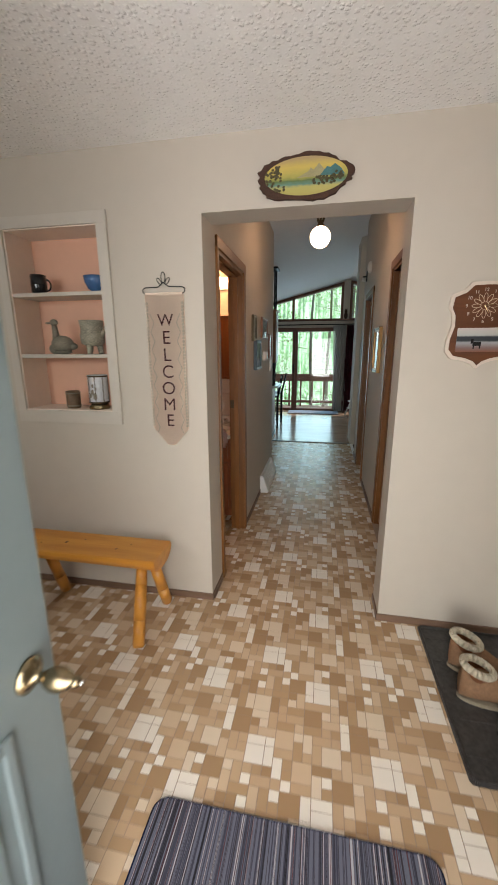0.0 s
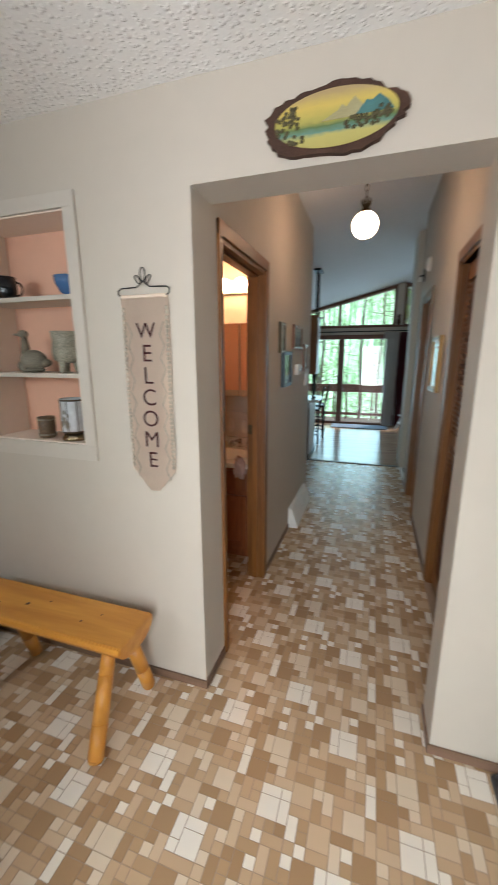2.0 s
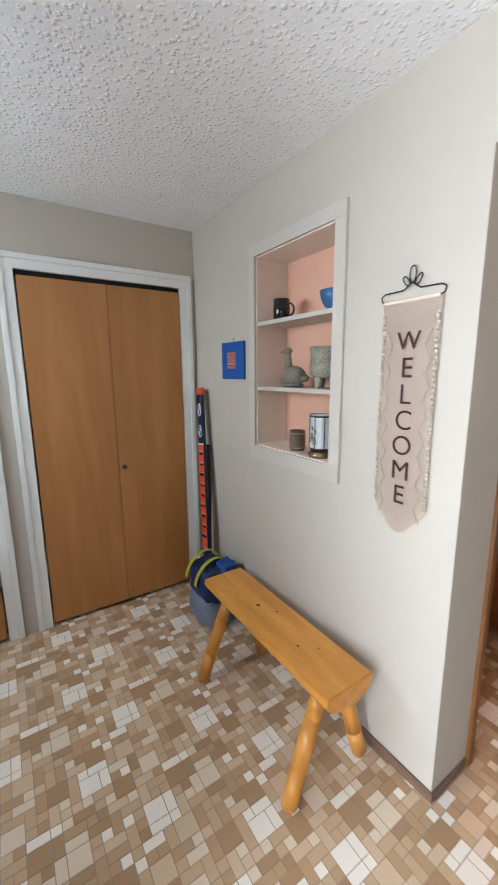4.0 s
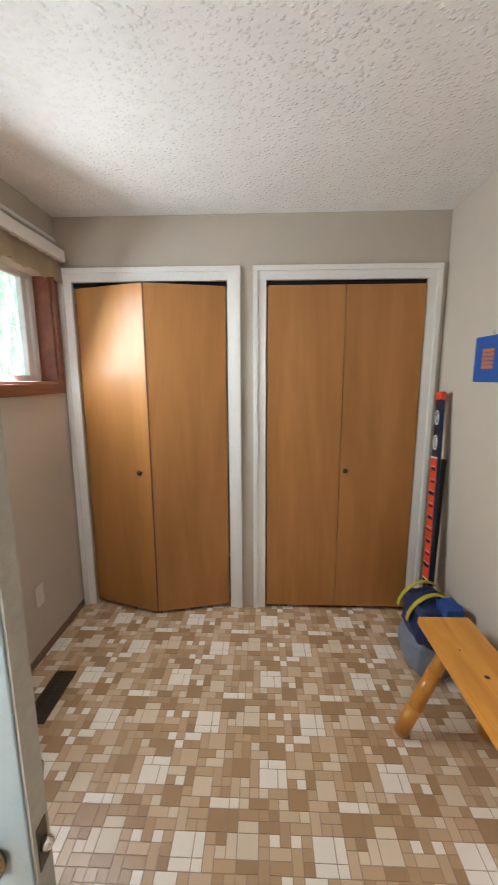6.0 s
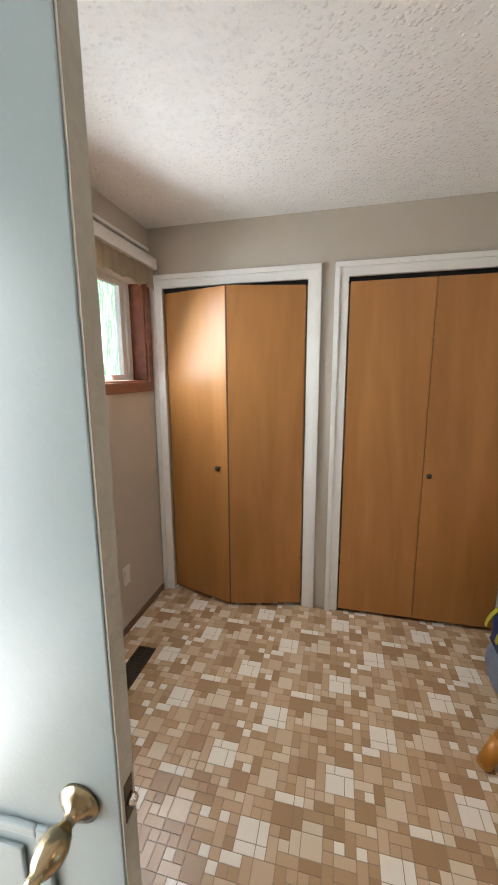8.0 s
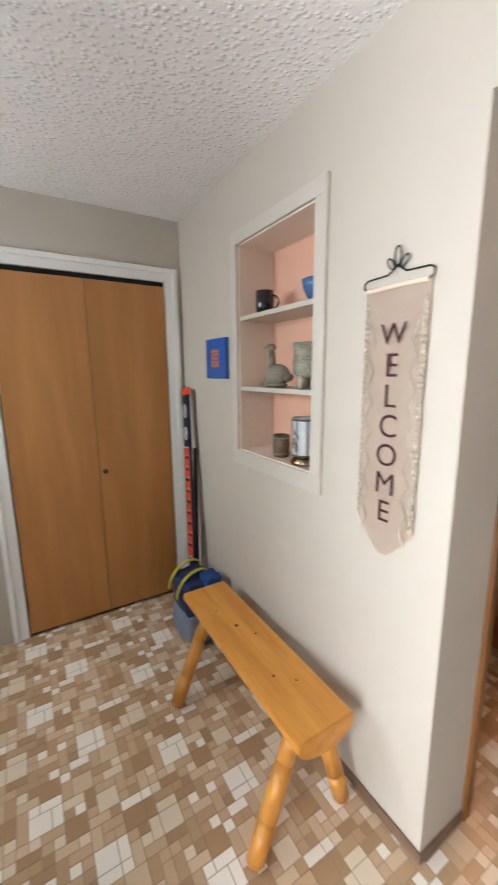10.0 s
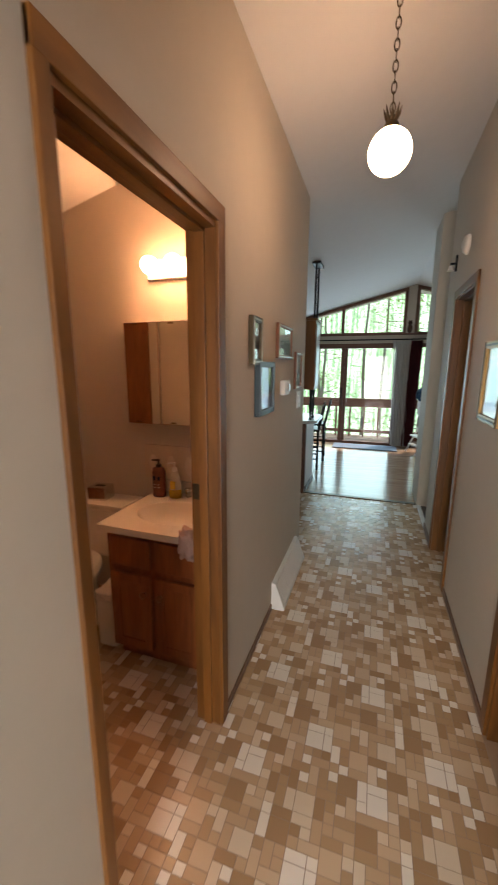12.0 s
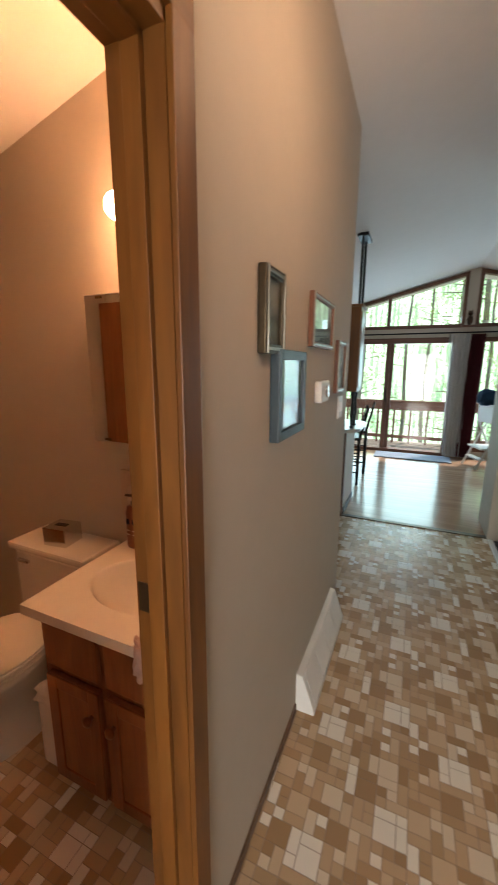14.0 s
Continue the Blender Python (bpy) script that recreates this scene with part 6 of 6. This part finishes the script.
for loc, s in (((0, 0, 0.08), (0.045, 0.04, 0.08)), ((0, -0.005, 0.18), (0.038, 0.035, 0.035)), ((-0.02, -0.01, 0.215), (0.01, 0.01, 0.02)), ((0.02, -0.01, 0.215), (0.01, 0.01, 0.02))):
    bmesh.ops.create_uvsphere(bm, u_segments=14, v_segments=9, radius=1, matrix=Matrix.LocRotScale(loc, None, s))
part("carving", smooth(bm), BARK, ow)
setting("post_ledge", boxes(((PX0 - 0.02, GLASS - 0.11, 2.17), (PX1 + 0.02, GLASS, 2.20)), bevel=0.004), BROWNTRIM)
ru = thing("rug", "pale blue-grey rug inside the sliding door", "rug")
part("weave", boxes(((-0.57, 9.20, -0.001), (0.64, 9.66, 0.012)), bevel=0.004), material("grey_blue_rug", (0.26, 0.30, 0.35), 0.95, var=0.2, scale=25, bump=0.6, bump_scale=300), ru)
hch = thing("high_chair", "white folding chair with a dark blue bag", "chair", pose(1.1, 9.2, 0.0, 0, 0, 20))
for s in (-0.2, 0.2):
    for a, b in (((-0.25, s, 0.0), (0.12, s, 0.80)), ((0.25, s, 0.0), (-0.08, s, 0.75))):
        bm = bmesh.new()
        rod(bm, a, b, 0.016)
        part("leg", smooth(bm), WHITE, hch)
part("seat", boxes(((-0.2, -0.2, 0.30), (0.2, 0.2, 0.33)), bevel=0.01), WHITE, hch)
part("backrest", boxes(((-0.10, -0.21, 0.70), (-0.05, 0.21, 0.98)), bevel=0.015), WHITE, hch)
part("footrest", boxes(((-0.22, -0.19, 0.14), (-0.12, 0.19, 0.16)), bevel=0.005), WHITE, hch)
bk = thing("backpack", "dark blue fabric bag on top of the chair", "bag")
part("body", lumpy((1.02, 9.2, 1.08), (0.13, 0.12, 0.12), 0.2, 12), material("deep_blue_fabric", (0.012, 0.06, 0.13), 0.8, var=0.3), bk)

# ---- outside ----
DECK = wood("weathered_deck", (0.30, 0.24, 0.20), (0.46, 0.38, 0.32), 0.8, "X", 10)
RAILW = wood("red_brown_rail", (0.17, 0.075, 0.055), (0.27, 0.13, 0.10), 0.6, "X", 8)
dk = thing("deck", "weathered wooden deck outside the glass door", "deck")
dk["kind"] = "structure"
db = None
for i in range(11):
    y = GLASS + 0.16 + i * 0.138
    if db is None:
        db = part("board", boxes(((-4, 0, -0.14), (4, 0.13, -0.10)), bevel=0.004), DECK, dk, "", pose(0, y, 0))
    else:
        o = new("board", db.data)
        o.parent, o.matrix_basis = dk, pose(0, y, 0)
ra = thing("deck_railing", "red-brown wooden deck railing with square balusters", "railing")
RY = 11.2
part("top_rail", boxes(((-4, RY - 0.02, 0.62), (4, RY + 0.02, 0.79)), bevel=0.006), RAILW, ra)
part("cap_rail", boxes(((-4, RY - 0.07, 0.79), (4, RY + 0.07, 0.825)), bevel=0.006), RAILW, ra)
part("bottom_rail", boxes(((-4, RY - 0.02, 0.0), (4, RY + 0.02, 0.07)), bevel=0.006), RAILW, ra)
bal = None
for i in range(25):
    x = -4 + 0.33 * i
    if bal is None:
        bal = part("baluster", boxes(((-0.022, RY - 0.022, -0.12), (0.022, RY + 0.022, 0.62)), bevel=0.003), RAILW, ra, "", pose(x, 0, 0))
    else:
        o = new("baluster", bal.data)
        o.parent, o.matrix_basis = ra, pose(x, 0, 0)

GRASS = material("forest_floor", (0.32, 0.31, 0.18), 0.95, scale=2, mix=(0.20, 0.20, 0.09), bump=1, bump_scale=10)
bm = bmesh.new()
bmesh.ops.create_grid(bm, x_segments=100, y_segments=100, size=200)
for v in bm.verts:
    v.co.z = -0.35 - (9.0 if v.co.y > 12 else 0.0)
setting("ground", bm, GRASS, "wooded ground around the house", "ground")


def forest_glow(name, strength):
    """Far woods with gaps of sky; their daylight is put into the emission colour."""
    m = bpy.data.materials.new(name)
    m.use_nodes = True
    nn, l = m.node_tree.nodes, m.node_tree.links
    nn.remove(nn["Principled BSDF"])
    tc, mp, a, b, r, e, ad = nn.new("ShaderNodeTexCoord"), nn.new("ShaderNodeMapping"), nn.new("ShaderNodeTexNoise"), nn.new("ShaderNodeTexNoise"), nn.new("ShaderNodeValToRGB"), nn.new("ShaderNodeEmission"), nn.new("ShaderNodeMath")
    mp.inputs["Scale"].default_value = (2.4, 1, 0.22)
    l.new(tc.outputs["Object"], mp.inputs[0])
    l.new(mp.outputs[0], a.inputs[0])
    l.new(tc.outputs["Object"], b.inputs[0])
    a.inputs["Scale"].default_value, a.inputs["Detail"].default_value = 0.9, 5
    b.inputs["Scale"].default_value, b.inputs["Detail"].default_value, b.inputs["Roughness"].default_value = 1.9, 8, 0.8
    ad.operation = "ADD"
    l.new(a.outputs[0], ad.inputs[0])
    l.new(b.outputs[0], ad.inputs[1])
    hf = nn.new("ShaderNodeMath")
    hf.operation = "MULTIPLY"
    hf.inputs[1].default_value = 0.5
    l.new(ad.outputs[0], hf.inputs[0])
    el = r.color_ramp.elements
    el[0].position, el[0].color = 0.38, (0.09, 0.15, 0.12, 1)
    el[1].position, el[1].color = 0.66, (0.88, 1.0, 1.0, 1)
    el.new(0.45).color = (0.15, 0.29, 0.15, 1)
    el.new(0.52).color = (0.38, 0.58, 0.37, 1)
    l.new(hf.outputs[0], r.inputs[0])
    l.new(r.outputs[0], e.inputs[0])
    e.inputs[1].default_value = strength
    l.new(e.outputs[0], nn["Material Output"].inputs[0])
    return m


# glowing sheets: daylight on the woods is emission, not the sun
setting("backdrop", boxes(((-70, 60, -16), (70, 60.2, 26))), forest_glow("far_glowing_woods", 3.3), "glowing backdrop of far woods", "backdrop")
setting("backdrop", boxes(((-150, -52.2, -3), (60, -52, 24))), bpy.data.materials["far_glowing_woods"], "glowing backdrop of far woods", "backdrop")

TRUNK = material("grey_brown_bark", (0.40, 0.37, 0.33), 0.9, scale=8, mix=(0.25, 0.22, 0.18), stretch=(1, 1, 0.2), bump=1, bump_scale=30)
LEAF = material("sunlit_leaf", (0.12, 0.20, 0.04), 0.6, scale=3, mix=(0.06, 0.12, 0.03))
ln, lk = LEAF.node_tree.nodes, LEAF.node_tree.links
trl, mxs = ln.new("ShaderNodeBsdfTranslucent"), ln.new("ShaderNodeMixShader")
trl.inputs[0].default_value = (0.42, 0.55, 0.14, 1)
mxs.inputs[0].default_value = 0.6
lk.new(ln["Principled BSDF"].outputs[0], mxs.inputs[1])
lk.new(trl.outputs[0], mxs.inputs[2])
lk.new(mxs.outputs[0], ln["Material Output"].inputs[0])


def tree(x, y, z0, h, seed, low):
    rg_ = random.Random(seed)
    t = thing("tree", "tall slender forest tree with sparse green leaves", "tree", pose(x, y, z0), "forest trees")
    bm = bmesh.new()
    pts = [Vector((0.12 * math.sin(k * 1.7 + seed), 0.12 * math.cos(k * 1.3 + seed), h * k / 7)) for k in range(8)]
    pts[0] = Vector((0, 0, -0.1))
    r = h * 0.0105
    for k in range(7):
        rod(bm, pts[k], pts[k + 1], r * (1 - k / 8), r * (1 - (k + 1) / 8), 9)
    tips = []
    for _ in range(26):
        u = rg_.uniform(low, 0.97)
        base = pts[int(u * 7)].lerp(pts[min(7, int(u * 7) + 1)], u * 7 % 1)
        a, ln = rg_.uniform(0, 6.28), h * rg_.uniform(0.07, 0.17) * (1.15 - u * 0.6)
        tip = base + Vector((math.cos(a) * ln, math.sin(a) * ln, ln * rg_.uniform(-0.15, 0.5)))
        rod(bm, base, tip, r * 0.13, r * 0.03, 5)
        tips.append((base, tip))
    part("trunk", smooth(bm), TRUNK, t)
    vs, fs = [], []
    for base, tip in tips:
        for _ in range(44):
            c = base.lerp(tip, rg_.uniform(0.3, 1.1)) + Vector([rg_.gauss(0, h * 0.017) for _ in range(3)])
            s = rg_.uniform(0.03, 0.065)
            q = Euler([rg_.uniform(0, 6.28) for _ in range(3)]).to_matrix()
            n0 = len(vs)
            vs += [c + q @ Vector(v) * s for v in ((-1, -0.5, 0), (0, -0.7, 0.15), (1, 0, 0), (0, 0.7, 0.15))]
            fs.append((n0, n0 + 1, n0 + 2, n0 + 3))
    me = bpy.data.meshes.new("crown")
    me.from_pydata(vs, [], fs)
    me.materials.append(LEAF)
    o = new("crown", me)
    o.parent = t
    return t


rng = random.Random(11)
for i in range(15):
    y = rng.uniform(20, 42)
    tree(rng.uniform(-0.28, 0.36) * (y - 2) , y, -9.35, rng.uniform(17, 24), i, rng.uniform(0.08, 0.35))
for i in range(3):
    tree(-9.0 + 3.4 * i + rng.uniform(-0.5, 0.5), rng.uniform(-16, -10), -0.35, rng.uniform(7, 11), 50 + i, 0.1)

# ---- floor tiles ----
UNIT, GAP = 0.036, 0.0022
REPEAT = 13                                              # units to one repeat of the sheet
TX0, TY0 = -1.6695 - 3 * REPEAT * UNIT, 1.0105 - 4 * REPEAT * UNIT
AREAS = [(WEST - 0.1, SOUTH - 0.16, EAST, NORTH + 0.01), (OPEN_L, NORTH, HALL_R, STRIP - 0.03), (BATH_W, 2.3, HALL_L, BATH_N), (-2.5, HALL_END, HALL_L + 0.1, STRIP - 0.03), (HALL_R - 0.05, R0, 1.6, R1)]
rng = random.Random(21)
NXC, NYC = int((EAST - TX0) / UNIT) + 1, int((STRIP - TY0) / UNIT) + 1
# one repeat of the printed pattern: tiles as across, along, width, length in base 14
SHADES = {
    "white": (0.93, "0011 1021 0122 2112 5722 7712 5921 7911 4211 8421 3711 4a21 2a11 3b11 a411 1711"),
    "cream": (0.79, "3121 6222 7021 b211 0311 2411 b411 b621 b722 a712 4511 9811 cb11 8c11"),
    "sand": (0.63, "4c22 2521 8812 1821 7a22 a212 9c11 cc21 5421"),
    "tan": (0.45, "3c12 6121 8112 c013 1321 5311 1411 6521 3621 4711 3812 6a12 9921 aa11 ab12"),
    "dark_tan": (0.26, "3211 9012 7411 2612 0912 4811 6c21 9a12 bb12"),
    "brown": (0.08, "5112 a022 3322 c421 8522 1b22"),
}
DIGIT = "0123456789abc"


def wanted(i, j):
    x, y = TX0 + (i + 0.5) * UNIT, TY0 + (j + 0.5) * UNIT
    return any(a <= x <= c and b <= y <= d for a, b, c, d in AREAS)


cell, pattern = set(), []
for value, codes in SHADES.values():
    for code in codes.split():
        u, v, w, h = (DIGIT.index(ch) for ch in code)
        spots = {((u + a) % REPEAT, (v + b) % REPEAT) for a in range(w) for b in range(h)}
        if not spots & cell:
            cell |= spots
            pattern.append((u, v, w, h, value))
for v in range(REPEAT):                                  # the plain tans between them
    for u in range(REPEAT):
        if (u, v) in cell:
            continue
        w, h = rng.choice(((2, 1), (1, 2), (1, 1)))
        if ((u + w - 1) % REPEAT, (v + h - 1) % REPEAT) in cell:
            w, h = 1, 1
        cell |= {((u + a) % REPEAT, (v + b) % REPEAT) for a in range(w) for b in range(h)}
        pattern.append((u, v, w, h, rng.choice((0.08, 0.26, 0.45, 0.45, 0.63))))
tiles = []
for ri in range(-1, NXC // REPEAT + 1):
    for rj in range(-1, NYC // REPEAT + 1):
        for u, v, w, h, value in pattern:
            i, j = ri * REPEAT + v, rj * REPEAT + u          # along the sheet is x, across it is y
            if all(wanted(i + a, j + b) for a in (0, h - 1) for b in (0, w - 1)):
                tiles.append((i, j, h, w, value))
            else:
                tiles += [(i + a, j + b, 1, 1, value) for a in range(h) for b in range(w) if wanted(i + a, j + b)]


def tile_mesh(w, h, shade, x=0.0, y=0.0):
    """Verts and faces of one tile with a small rounded-off rim."""
    x0, y0, x1, y1, e = x + GAP / 2, y + GAP / 2, x + w * UNIT - GAP / 2, y + h * UNIT - GAP / 2, 0.0005
    v = [(x0, y0, -0.0018), (x1, y0, -0.0018), (x1, y1, -0.0018), (x0, y1, -0.0018), (x0 + e, y0 + e, 0.0), (x1 - e, y0 + e, 0.0), (x1 - e, y1 - e, 0.0), (x0 + e, y1 - e, 0.0)]
    f = [(4, 5, 6, 7), (0, 1, 5, 4), (1, 2, 6, 5), (2, 3, 7, 6), (3, 0, 4, 7)]
    return v, f


def shaded(me, shades):
    at = me.color_attributes.new("shade", "FLOAT_COLOR", "POINT")
    at.data.foreach_set("color", np.repeat(np.array([(s, s, s, 1.0) for s in shades], dtype=np.float32), 8, axis=0).ravel())
    me.materials.append(TILE)
    return me


floor_ob = bpy.data.objects["floor"]
near, rest, cache = [], [], {}
for tl in tiles:
    x, y = TX0 + tl[0] * UNIT, TY0 + tl[1] * UNIT
    (near if len(near) < 300 and -0.5 < x < 0.55 and 1.35 < y < 2.5 else rest).append(tl)
for i, j, w, h, sh in near:
    if (w, h, sh) not in cache:
        v, f = tile_mesh(w, h, sh)
        me = bpy.data.meshes.new("tile")
        me.from_pydata(v, [], f)
        cache[(w, h, sh)] = shaded(me, [sh])
    o = new("tile", cache[(w, h, sh)])
    o.parent = floor_ob
    o.location = (TX0 + i * UNIT, TY0 + j * UNIT, 0)
V, Fc = [], []
for i, j, w, h, sh in rest:
    v, f = tile_mesh(w, h, sh, TX0 + i * UNIT, TY0 + j * UNIT)
    k = len(V)
    V += v
    Fc += [tuple(q + k for q in ff) for ff in f]
me = bpy.data.meshes.new("floor_tiles")
me.from_pydata(V, [], Fc)
shaded(me, [tl[4] for tl in rest])
o = new("floor_tiles", me)
o.parent = floor_ob
tagged(o, "tan and cream vinyl floor tiles", kind="stuff")
